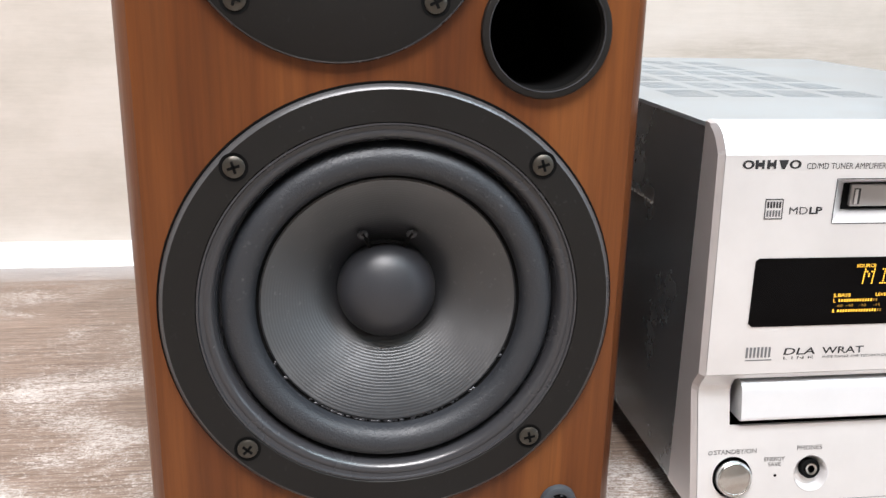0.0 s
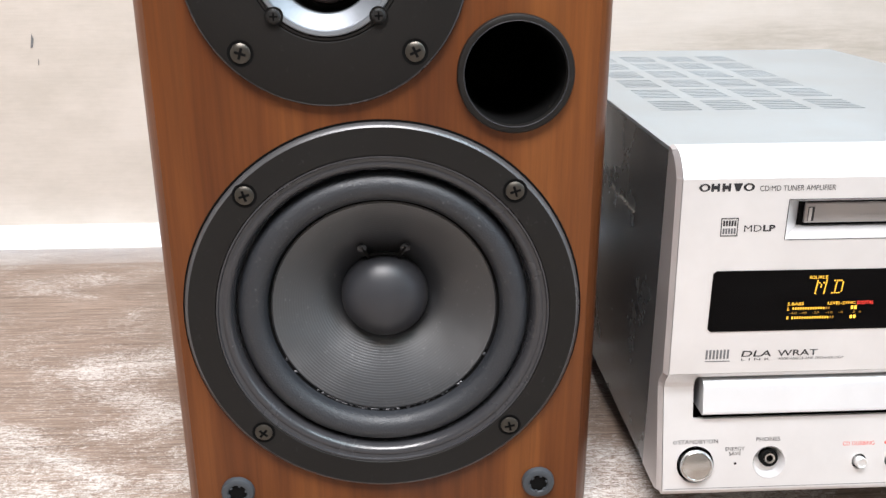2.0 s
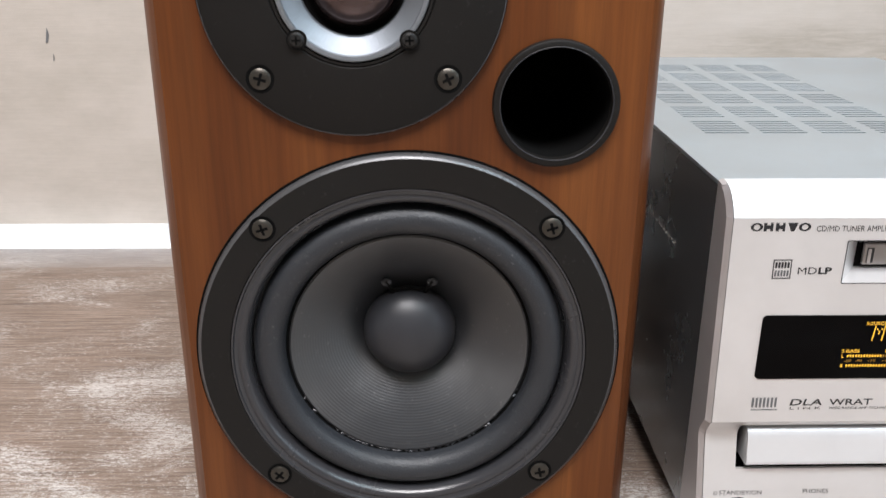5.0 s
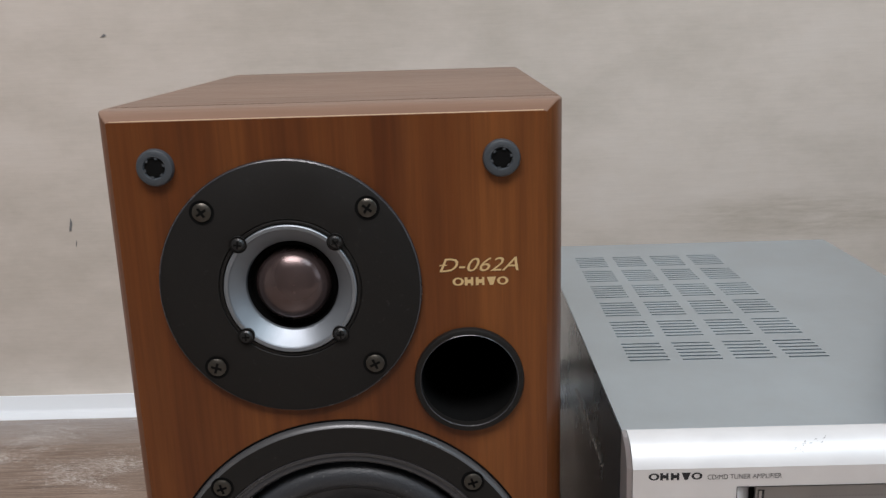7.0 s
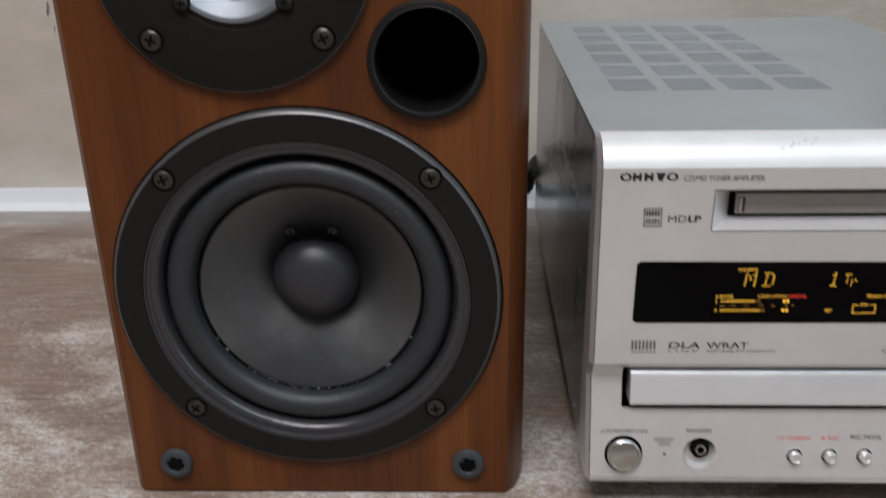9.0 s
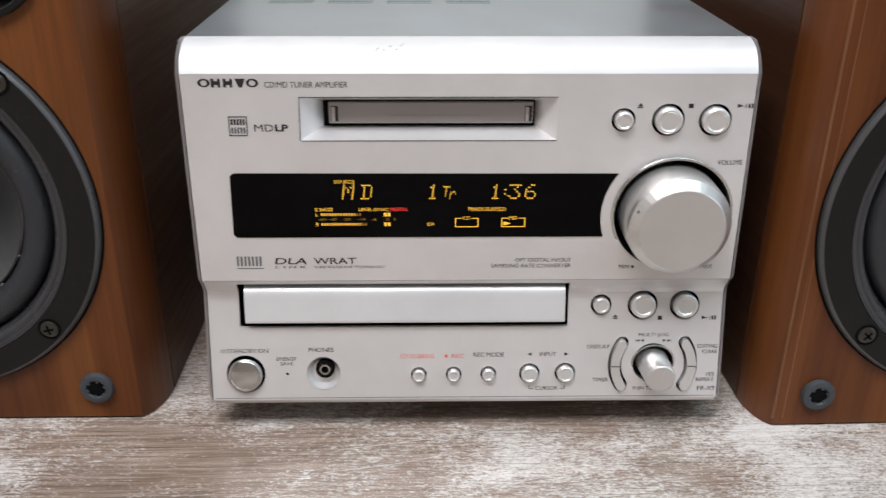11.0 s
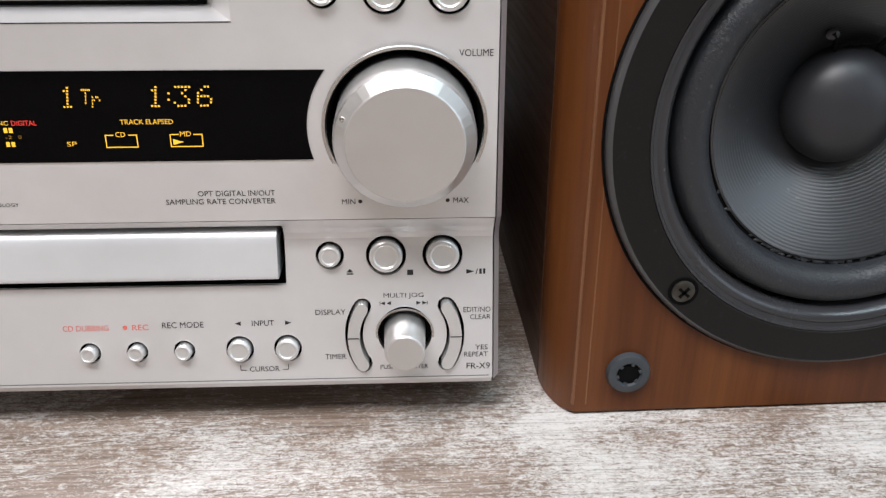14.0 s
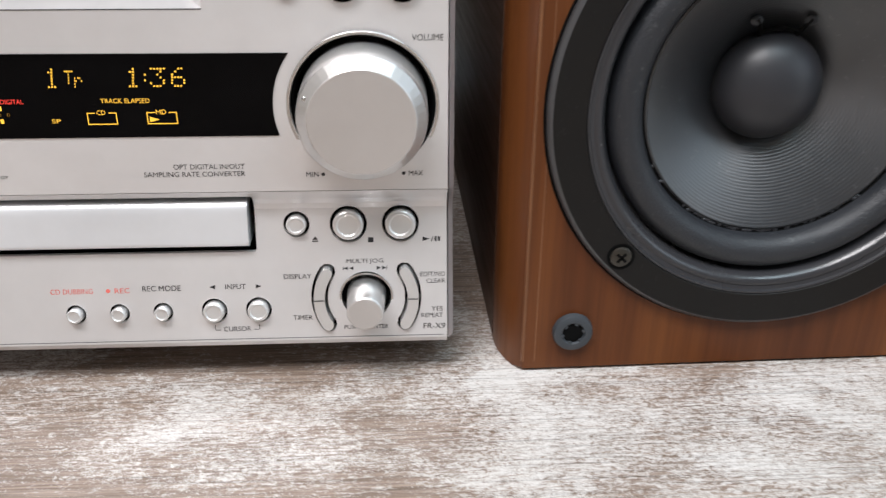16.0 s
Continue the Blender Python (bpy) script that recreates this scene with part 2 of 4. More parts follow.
c = ramp(PAPER, stain, [(0.32, (0.470, 0.422, 0.368)), (0.55, (0.585, 0.525, 0.470)), (0.75, (0.630, 0.575, 0.527))])
spot = PAPER.node_tree.nodes.new("ShaderNodeMapping")
spot.inputs["Location"].default_value = (-0.95, 0.0, -5.45)
spot.inputs["Scale"].default_value = (7.0, 0.0, 38.0)
link(PAPER, coords(PAPER, (1, 1, 1)), spot.inputs["Vector"])
ball = PAPER.node_tree.nodes.new("ShaderNodeTexGradient")
ball.gradient_type = "SPHERICAL"
link(PAPER, spot.outputs["Vector"], ball.inputs["Vector"])
smear = noisy(PAPER, coords(PAPER, (9, 9, 60)), 3.0, 6, 0.7, 0.4)
smear = mixed(PAPER, "MULTIPLY", 1.0, ramp(PAPER, ball.outputs["Fac"], [(0.0, grey(0.0)), (0.5, grey(1.0))]), ramp(PAPER, smear, [(0.34, grey(0.05)), (0.70, grey(0.55))]))
c = mixed(PAPER, "MIX", smear, c, (0.33, 0.285, 0.225))
link(PAPER, mixed(PAPER, "MULTIPLY", 0.25, c, ramp(PAPER, thread, [(0.33, grey(0.84)), (0.62, grey(1.03))])), b.inputs["Base Color"])
bump(PAPER, thread, 0.11, 0.0010)

WHITE_TRIM = plastic("white_trim_paint", (0.80, 0.84, 0.88), 0.34, 120, 0.05)
PLASTER = plastic("white_plaster", (0.72, 0.70, 0.66), 0.8, 60, 0.2)
# brown of the unseen south wall, tuned for frontal fill and reflections
FILL_WALL = plastic("fill_wall_brown", (0.36, 0.31, 0.27), 0.8, 60, 0.2)
CARPET = plastic("brown_floor", (0.20, 0.15, 0.11), 0.7, 80, 0.3)


# ---- building helpers ----
def mesh_of(name, bm, mat, smooth=False):
    me = bpy.data.meshes.new(name)
    bmesh.ops.recalc_face_normals(bm, faces=bm.faces)
    for f in bm.faces:
        f.smooth = smooth
    if smooth:
        for e in bm.edges:
            if len(e.link_faces) == 2 and e.calc_face_angle(0.0) > 0.6:
                e.smooth = False
    bm.to_mesh(me)
    bm.free()
    if mat:
        me.materials.append(mat)
    return me


def part(name, bm, mat, parent, label="", m=None, smooth=False):
    ob = new(name, mesh_of(name, bm, mat, smooth))
    ob.parent = parent
    if m is not None:
        ob.matrix_basis = m
    return tagged(ob, label)


def box(bm, x0, x1, y0, y1, z0, z1, bevel=0.0, segments=2):
    r = bmesh.ops.create_cube(bm, size=1)
    bmesh.ops.transform(bm, verts=r["verts"], matrix=Matrix.Translation(((x0 + x1) / 2, (y0 + y1) / 2, (z0 + z1) / 2)) @ Matrix.Diagonal((x1 - x0, y1 - y0, z1 - z0, 1)))
    if bevel:
        es = list({e for v in r["verts"] for e in v.link_edges})
        bmesh.ops.bevel(bm, geom=es, offset=bevel, segments=segments, affect="EDGES", profile=0.5)
    return bm


def boxed(*a, **k):
    return box(bmesh.new(), *a, **k)


def lathe(profile, n=64, x=0.0, z=0.0, y=0.0):
    """A turned shape about an axis towards -y; profile of (radius, how far forward)."""
    bm = bmesh.new()
    rings = []
    for r, d in profile:
        if r < 1e-7:
            rings.append([bm.verts.new((x, y - d, z))])
        else:
            rings.append([bm.verts.new((x + r * math.cos(2 * math.pi * k / n), y - d, z + r * math.sin(2 * math.pi * k / n))) for k in range(n)])
    for a, c in zip(rings, rings[1:]):
        for k in range(n):
            j = (k + 1) % n
            if len(a) == 1 and len(c) > 1:
                bm.faces.new((a[0], c[k], c[j]))
            elif len(c) == 1 and len(a) > 1:
                bm.faces.new((a[k], c[0], a[j]))
            elif len(a) > 1:
                bm.faces.new((a[k], c[k], c[j], a[j]))
    return bm


def circle(x, z, r, n=40):
    return [(x + r * math.cos(2 * math.pi * k / n), z + r * math.sin(2 * math.pi * k / n)) for k in range(n)]


def rect(x0, x1, z0, z1):
    return [(x0, z0), (x1, z0), (x1, z1), (x0, z1)]


def rounded(x0, x1, z0, z1, r, n=4):
    pts = []
    for cx, cz, a0 in ((x1 - r, z0 + r, -90), (x1 - r, z1 - r, 0), (x0 + r, z1 - r, 90), (x0 + r, z0 + r, 180)):
        for k in range(n + 1):
            a = radians(a0 + 90 * k / n)
            pts.append((cx + r * math.cos(a), cz + r * math.sin(a)))
    return pts


def pierced(outline, holes, depth, yfun=None, cuts=(), back=True):
    """A plate in the xz plane with holes through it, walls going back by depth, its face bent by yfun(z)."""
    bm = bmesh.new()
    es = []
    for loop in [outline, *holes]:
        vs = [bm.verts.new((p[0], 0, p[1])) for p in loop]
        es += [bm.edges.new((a, c)) for a, c in zip(vs, vs[1:] + vs[:1])]
    bmesh.ops.triangle_fill(bm, use_beauty=True, use_dissolve=False, edges=es, normal=(0, -1, 0))
    for z in cuts:
        bmesh.ops.bisect_plane(bm, geom=bm.verts[:] + bm.edges[:] + bm.faces[:], plane_co=(0, 0, z), plane_no=(0, 0, 1))
    rim = [e for e in bm.edges if len(e.link_faces) == 1]
    r = bmesh.ops.extrude_edge_only(bm, edges=rim)
    moved = {g for g in r["geom"] if isinstance(g, bmesh.types.BMVert)}
    for v in bm.verts:
        y = yfun(v.co.z) if yfun else 0.0
        v.co.y = y + (depth if v in moved else 0.0)
    return bm


def prism(profile, x0, x1):
    """A profile of (y, z) drawn out along x, with its ends closed."""
    bm = bmesh.new()
    a = [bm.verts.new((x0, y, z)) for y, z in profile]
    c = [bm.verts.new((x1, y, z)) for y, z in profile]
    n = len(a)
    for k in range(n):
        bm.faces.new((a[k], a[(k + 1) % n], c[(k + 1) % n], c[k]))
    bm.faces.new(a)
    bm.faces.new(c[::-1])
    return bm


def tube(points, r, n=10, steps=8):
    """A round cord through the points, smoothed."""
    pts = [Vector(p) for p in points]
    line = []
    for k in range(len(pts) - 1):
        p0, p1, p2, p3 = pts[max(k - 1, 0)], pts[k], pts[k + 1], pts[min(k + 2, len(pts) - 1)]
        for s in range(steps):
            t = s / steps
            line.append(0.5 * ((2 * p1) + (p2 - p0) * t + (2 * p0 - 5 * p1 + 4 * p2 - p3) * t * t + (3 * p1 - p0 - 3 * p2 + p3) * t ** 3))
    line.append(pts[-1])
    bm = bmesh.new()
    rings = []
    for k, p in enumerate(line):
        d = (line[min(k + 1, len(line) - 1)] - line[max(k - 1, 0)]).normalized()
        u = d.orthogonal().normalized() if not rings else (u - d * u.dot(d)).normalized()
        w = d.cross(u)
        rings.append([bm.verts.new(p + r * (math.cos(2 * math.pi * j / n) * u + math.sin(2 * math.pi * j / n) * w)) for j in range(n)])
    for a, c in zip(rings, rings[1:]):
        for j in range(n):
            bm.faces.new((a[j], a[(j + 1) % n], c[(j + 1) % n], c[j]))
    bm.faces.new(rings[0])
    bm.faces.new(rings[-1][::-1])
    return bm


def thing(name, label, category, group="", kind="", m=None):
    ob = new(name)
    if m is not None:
        ob.matrix_basis = m
    return tagged(ob, label, category, group, kind)


def solid(name, bm, mat, label="", category="", kind="structure", smooth=False):
    return tagged(new(name, mesh_of(name, bm, mat, smooth)), label, category, "", kind)


# ---- the room ----
WALL_Y = 0.455
solid("wall_north", boxed(-2.3, 2.3, WALL_Y, WALL_Y + 0.12, -0.75, 1.7), PAPER, "cream wallpaper with fine horizontal weave and faint stains", "wall")
# added out of view; its tone sets how much light returns to the fronts
solid("wall_south", boxed(-2.3, 2.3, -2.62, -2.5, -0.75, 1.7), FILL_WALL, "unseen plain brown wall added for fill", "wall")
solid("wall_west", boxed(-2.42, -2.3, -2.62, WALL_Y + 0.12, -0.75, 1.7), PLASTER, "plain white plaster wall", "wall")
east = pierced([(-2.62, -0.75), (WALL_Y + 0.12, -0.75), (WALL_Y + 0.12, 1.7), (-2.62, 1.7)], [rect(-1.5, -0.3, 0.25, 1.65)], 0.12)
bmesh.ops.transform(east, verts=east.verts, matrix=Matrix.Translation((2.3, 0, 0)) @ Matrix.Rotation(radians(90), 4, "Z"))
for v in east.verts:
    v.co.x = 4.6 - v.co.x if v.co.x < 2.29 else v.co.x
solid("wall_east", east, PLASTER, "plain white plaster wall with a window opening", "wall")
solid("floor", boxed(-2.42, 2.42, -2.62, 0.6, -0.8, -0.75), CARPET, "brown floor below the table", "floor")
solid("ceiling", boxed(-2.42, 2.42, -2.62, 0.6, 1.7, 1.8), PLASTER, "plain white plaster ceiling", "ceiling")

# the table top and the white ledge behind it
table = thing("table", "table with whitewashed brown wood-grain laminate top", "table")
top_line = [(-0.7485, -0.03), (-0.75, -0.0285), (-0.75, -0.0015), (-0.7485, 0.0), (0.315, 0.0), (0.330, -0.0014), (0.414, -0.0180), (0.414, -0.03)]
part("tabletop", prism(top_line, -1.1, 1.1), LAMINATE, table, "whitewashed wood-grain laminate falling away at the back")
for x in (-1.05, 1.05):
    for y in (-0.70, 0.32):
        part("leg", boxed(x - 0.025, x + 0.025, y - 0.025, y + 0.025, -0.75, -0.03, bevel=0.003), LAMINATE, table)
ledge = [(0.4145, -0.06), (0.4145, -0.0188), (0.4155, -0.0176), (0.4170, -0.0171), (0.4245, -0.0158), (0.4260, -0.0140), (0.4298, -0.0020), (0.4304, -0.0013), (0.4320, -0.0018), (WALL_Y, -0.0135), (WALL_Y, -0.06)]
solid("trim", prism(ledge, -2.3, 2.3), WHITE_TRIM, "white painted ledge along the wall behind the table", "ledge")

PALE_SCRATCH = material("pale_scratch", (0.52, 0.49, 0.46), 0.5)
for pts, w in (((-0.053, -0.020, -0.015, -0.013, 0.026, -0.003), 0.00016), ((-0.058, -0.034, -0.030, -0.029, -0.005, -0.022), 0.00012)):
    bm = tube([(pts[k], pts[k + 1], 0.0) for k in (0, 2, 4)], w, 6, 6)
    for v in bm.verts:
        v.co.z *= 0.3
    part("scratch", bm, PALE_SCRATCH, table, "fine pale scratch in the top")

XL, YL, AL = -0.2173, 0.0019, 0.20
XR, YR, AR = 0.2054, -0.0051, 1.15

# ---- the loudspeakers ----
SW, SH, SD = 0.1768, 0.2975, 0.239      # width, height, depth
FLAT = 0.0806                           # half the flat front
TW_X, TW_Z = -0.0171, 0.2294
PORT_X, PORT_Z = 0.0501, 0.1900


def ring_of(bm, pts, y):
    return [bm.verts.new((x, y, z)) for x, z in pts]


def bridge(bm, a, c):
    n = len(a)
    for k in range(n):
        bm.faces.new((a[k], a[(k + 1) % n], c[(k + 1) % n], c[k]))


def cross_screw(parent, x, z, y, r, mat):
    """A pan head with a cross recess, sunk in a dark seat."""
    s = part("screw", lathe([(r * 1.0, -0.0004), (r * 0.98, 0.0005), (r * 0.75, 0.0011), (r * 0.35, 0.0013), (0, 0.0013)], 28, x, z, y), mat, parent, "black cross-head screw", smooth=True)
    turn = random.uniform(0, 90)
    bm = bmesh.new()
    for a in (0, 90):
        r2 = bmesh.ops.create_cube(bm, size=1)
        bmesh.ops.transform(bm, verts=r2["verts"], matrix=Matrix.Translation((x, y - 0.00125, z)) @ Matrix.Rotation(radians(a + turn), 4, "Y") @ Matrix.Diagonal((r * 1.15, 0.0004, r * 0.26, 1)))
    part("cross_recess", bm, DARK, s)
    part("screw_seat", lathe([(r * 1.30, 0.0001), (r * 1.30, 0.0003), (r * 1.0, 0.0001)], 28, x, z, y), DARK, parent)
    return s


def loudspeaker(label, m, lettered=True):
    sp = thing("loudspeaker", label, "loudspeaker", "pair of loudspeakers", m=m)
    # cabinet
    bm = bmesh.new()
    pts = rounded(-SW / 2, SW / 2, 0, SH, 0.0012)
    small = rounded(-SW / 2 + 0.0014, SW / 2 - 0.0014, 0.0014, SH - 0.0014, 0.0008)
    loops = [ring_of(bm, small, 0.0215), ring_of(bm, small, 0.0222), ring_of(bm, pts, 0.0225), ring_of(bm, pts, SD - 0.002), ring_of(bm, small, SD)]
    for a, c in zip(loops, loops[1:]):
        bridge(bm, a, c)
    bm.faces.new(loops[-1])
    cab = part("cabinet", bm, SHADED_SIDE, sp, "walnut veneer cabinet with vertical sides, coloured shaded, and a lit-coloured top")
    # upward faces take the lighter veneer, with light put into its colour
    cab.data.materials.append(LIT_TOP)
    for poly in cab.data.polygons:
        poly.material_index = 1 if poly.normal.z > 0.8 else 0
    # baffle with rounded edges and three openings
    face = pierced(rounded(-FLAT, FLAT, 0.0012, SH - 0.0036, 0.0006),
                   [circle(0, WOOFER_Z, 0.0672, 64), circle(PORT_X, PORT_Z, 0.0195, 40), circle(TW_X, TW_Z, 0.0225, 40)], 0.019)
    part("baffle", face, WALNUT, sp, "walnut veneer front panel")
    bm = bmesh.new()
    prev = None
    full = SW / 2 - FLAT
    for k in range(9):
        a = radians(38 + 52 * k / 8)
        ix = full * (1 - math.sin(a)) / (1 - math.sin(radians(38)))
        d = 0.0212 * (1 - math.cos(a) / math.cos(radians(38)))
        iz = 0.0012 * max(0.0, 1 - k / 2)
        izt = 0.0036 * max(0.0, 1 - d / 0.0085) ** 1.8
        loop = ring_of(bm, rounded(-SW / 2 + ix, SW / 2 - ix, iz, SH - izt, 0.0006 + 0.0006 * k / 8), d)
        if prev:
            bridge(bm, prev, loop)
        prev = loop
    seam = ring_of(bm, rounded(-SW / 2 + 0.0014, SW / 2 - 0.0014, 0.0014, SH - 0.0014, 0.0008), 0.0215)
    bridge(bm, prev, seam)
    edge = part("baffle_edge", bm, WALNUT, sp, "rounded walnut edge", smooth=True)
    # upper edge faces get the same painted-in light as the top
    edge.data.materials.append(LIT_TOP)
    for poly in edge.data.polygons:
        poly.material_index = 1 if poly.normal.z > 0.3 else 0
    part("edge_line", boxed(-FLAT + 0.001, FLAT - 0.001, 0.0001, 0.0012, SH - 0.0040, SH - 0.0032, bevel=0.0003), EDGE_WOOD, sp, "pale top edge")

    # woofer
    wf = part("woofer", lathe([(0.0761, 0.0030), (0.0759, 0.0032), (0.0657, 0.0032), (0.0655, 0.0030), (0.0655, 0.0022)], 128, 0, WOOFER_Z), BLACK_PLATE, sp, "black woofer with a broad plastic frame", smooth=False)
    part("seat_gap", lathe([(0.0784, 0.00015), (0.0774, 0.00015)], 128, 0, WOOFER_Z), DARK, wf)
    part("frame_edge", lathe([(0.0775, -0.001), (0.0775, 0.0012), (0.0774, 0.0019), (0.0766, 0.0028), (0.0760, 0.0032), (0.0757, 0.0031)], 128, 0, WOOFER_Z), EDGE_RING, wf, "bright turned edge", smooth=True)
    part("inner_lip", lathe([(0.0655, 0.0022), (0.0652, 0.0030), (0.0646, 0.0030), (0.0642, 0.0022), (0.0630, 0.0018), (0.0622, 0.0022), (0.0614, 0.0021), (0.0603, 0.0012), (0.0594, -0.0004), (0.0588, -0.0022), (0.0586, -0.0075)], 128, 0, WOOFER_Z), FRAME_LIP, wf, "glossy stepped inner lip", smooth=True)
    sur = [(0.0592, -0.0066), (0.0582, -0.0066), (0.0579, -0.0050)]
    for k in range(13):
        a = math.pi * k / 12
        sur.append((0.0522 + 0.0056 * math.cos(a), -0.0044 + 0.0056 * math.sin(a)))
    sur += [(0.0464, -0.0064), (0.0455, -0.0072)]
    part("surround", lathe(sur, 128, 0, WOOFER_Z), FOAM, wf, "dull black rubber half-roll surround", smooth=True)
    part("groove", lathe([(0.0467, -0.0054), (0.0462, -0.0062), (0.0449, -0.0062), (0.0447, -0.0054)], 128, 0, WOOFER_Z), DARK, wf, "dark glue groove", smooth=True)
    cone = [(0.0455, -0.0078), (0.0453, -0.0058), (0.0447, -0.0056)]
    for k in range(1, 15):
        t = k / 14
        cone.append((0.0447 - 0.0284 * t, -0.0056 - 0.0190 * (t ** 1.06)))
    part("cone", lathe(cone, 128, 0, WOOFER_Z), CONE, wf, "dark grey cone with fine concentric grooves", smooth=True)
    cap = [(0.0184, -0.0256)] + [(0.0182 * math.cos(radians(a)), -0.0222 + 0.0130 * math.sin(radians(a))) for a in range(0, 91, 9)]
    cap[-1] = (0, cap[-1][1])
    part("dust_cap", lathe(cap, 64, 0, WOOFER_Z), DUST_CAP, wf, "smooth black dust cap", smooth=True)
    bm = bmesh.new()
    for k in range(70):
        a = radians(random.gauss(-92, 26))
        r = 0.0456 + random.uniform(-0.0004, 0.0005)
        rr = bmesh.ops.create_icosphere(bm, subdivisions=1, radius=random.uniform(0.0003, 0.0008))
        bmesh.ops.transform(bm, verts=rr["verts"], matrix=Matrix.Translation((r * math.cos(a), 0.0060, WOOFER_Z + r * math.sin(a))) @ Matrix.Diagonal((1.5, 0.6, 0.9, 1)))
    part("glue_bead", bm, GLUE, wf, "shiny beads of glue round the cone", smooth=True)
    for sx in (-1, 1):
        bm = tube([(sx * 0.0062, 0.0197, WOOFER_Z + 0.0172), (sx * 0.0075, 0.0175, WOOFER_Z + 0.0205), (sx * 0.0090, 0.0168, WOOFER_Z + 0.0228)], 0.0008, 6, 4)
        part("lead_wire", bm, DARK, wf, smooth=True)
        bm = bmesh.new()
        bmesh.ops.create_icosphere(bm, subdivisions=2, radius=0.0018)
        bmesh.ops.transform(bm, verts=bm.verts, matrix=Matrix.Translation((sx * 0.0088, 0.0172, WOOFER_Z + 0.0222)) @ Matrix.Diagonal((1.2, 0.5, 1, 1)))
        part("solder_blob", bm, DUST_CAP, wf, smooth=True)
    bm = tube([(-0.006, 0.0192, WOOFER_Z + 0.0185), (0, 0.0187, WOOFER_Z + 0.0195), (0.006, 0.0192, WOOFER_Z + 0.0185)], 0.0007, 6, 4)
    part("glue_line", bm, DARK, wf, smooth=True)
    for sx in (-1, 1):
        for sz in (-1, 1):
            cross_screw(wf, sx * 0.0505, WOOFER_Z + 0.0008 + sz * 0.0503, -0.0031, 0.0036, SCREW)

    # tweeter
    tw = part("tweeter", lathe([(0.0499, -0.001), (0.0499, 0.0016), (0.0497, 0.0021), (0.0492, 0.0024), (0.0274, 0.0024), (0.0270, 0.0019), (0.0266, 0.0024), (0.0258, 0.0024), (0.0257, 0.0010), (0.0250, 0.0010)], 96, TW_X, TW_Z), BLACK_PLATE, sp, "black round tweeter plate", smooth=True)
    part("plate_edge", lathe([(0.0500, 0.0008), (0.0501, 0.0015), (0.0498, 0.0022), (0.0493, 0.0025)], 96, TW_X, TW_Z), FRAME_LIP, tw, "thin polished rim", smooth=True)
    part("ring", lathe([(0.0254, 0.0012), (0.0252, 0.0028), (0.0248, 0.0031), (0.0236, 0.0030), (0.0232, 0.0024), (0.0180, -0.0026), (0.0176, -0.0036)], 96, TW_X, TW_Z), RING, tw, "silver bevelled ring")
    part("dome_well", lathe([(0.0177, -0.0034), (0.0174, -0.0078), (0.0168, -0.0084), (0.0160, -0.0076), (0.0152, -0.0074), (0.0148, -0.0080)], 64, TW_X, TW_Z), DARK, tw, "black dome surround", smooth=True)
    dome = [(0.0150, -0.0080)] + [(0.0149 * math.cos(radians(a)), -0.0072 + 0.0102 * math.sin(radians(a))) for a in range(0, 91, 9)]
    dome[-1] = (0, dome[-1][1])
    part("dome", lathe(dome, 64, TW_X, TW_Z), TWEETER_DOME, tw, "glossy bronze-black dome", smooth=True)
    for sx in (-1, 1):
        for sz in (-1, 1):
            cross_screw(tw, TW_X + sx * 0.0308, TW_Z + sz * 0.0308, -0.0023, 0.0036, SCREW)
            part("screw_lug", lathe([(0.0033, 0.0010), (0.0033, 0.0029), (0.0030, 0.0032), (0, 0.0032)], 24, TW_X + sx * 0.0182, TW_Z + sz * 0.0182), BLACK_PLATE, tw)
            cross_screw(tw, TW_X + sx * 0.0182, TW_Z + sz * 0.0182, -0.0030, 0.0025, SMALL_SCREW)

    # port
    po = part("bass_port", lathe([(0.0215, -0.001), (0.0215, 0.0016), (0.0212, 0.0023), (0.0206, 0.0026), (0.0193, 0.0026), (0.0189, 0.0022), (0.0187, 0.0010), (0.0187, -0.0012)], 64, PORT_X, PORT_Z), BLACK_PLATE, sp, "round black bass port", smooth=True)
    part("rim_line", lathe([(0.0194, 0.0025), (0.0191, 0.0028), (0.0188, 0.0024)], 64, PORT_X, PORT_Z), FRAME_LIP, po, "thin glossy inner rim", smooth=True)
    # shade inside the port is put in as a black tube
    part("port_tube", lathe([(0.0187, -0.0010), (0.0186, -0.0400), (0.0186, -0.0900), (0, -0.0900)], 64, PORT_X, PORT_Z), DARK, po, "tube coloured black for the shade inside", smooth=True)
    # grille sockets
    for sx in (-1, 1):
        for z in (0.0163, 0.2772):
            g = part("grille_socket", lathe([(0.0070, -0.001), (0.0070, 0.0010), (0.0066, 0.0022), (0.0058, 0.0026), (0.0042, 0.0024), (0.0037, 0.0016), (0.0036, -0.0060), (0, -0.0060)], 32, sx * 0.0638, z), RUBBER, sp, "grey rubber grille socket", smooth=True)
            # black disc across the opening, painting the shade of the hole
            part("socket_hole_shade", lathe([(0.0037, 0.0017), (0.0030, 0.0018), (0, 0.0018)], 20, sx * 0.0638, z), DARK, g)
            for k in range(6):
                a = radians(60 * k + 15)
                bm = bmesh.new()
                bmesh.ops.create_cube(bm, size=1)
                bmesh.ops.transform(bm, verts=bm.verts, matrix=Matrix.Translation((sx * 0.0638 + 0.0037 * math.cos(a), -0.0019, z + 0.0037 * math.sin(a))) @ Matrix.Rotation(-a, 4, "Y") @ Matrix.Diagonal((0.0010, 0.0008, 0.0010, 1)))
                part("rib", bm, RUBBER, g)
    return sp


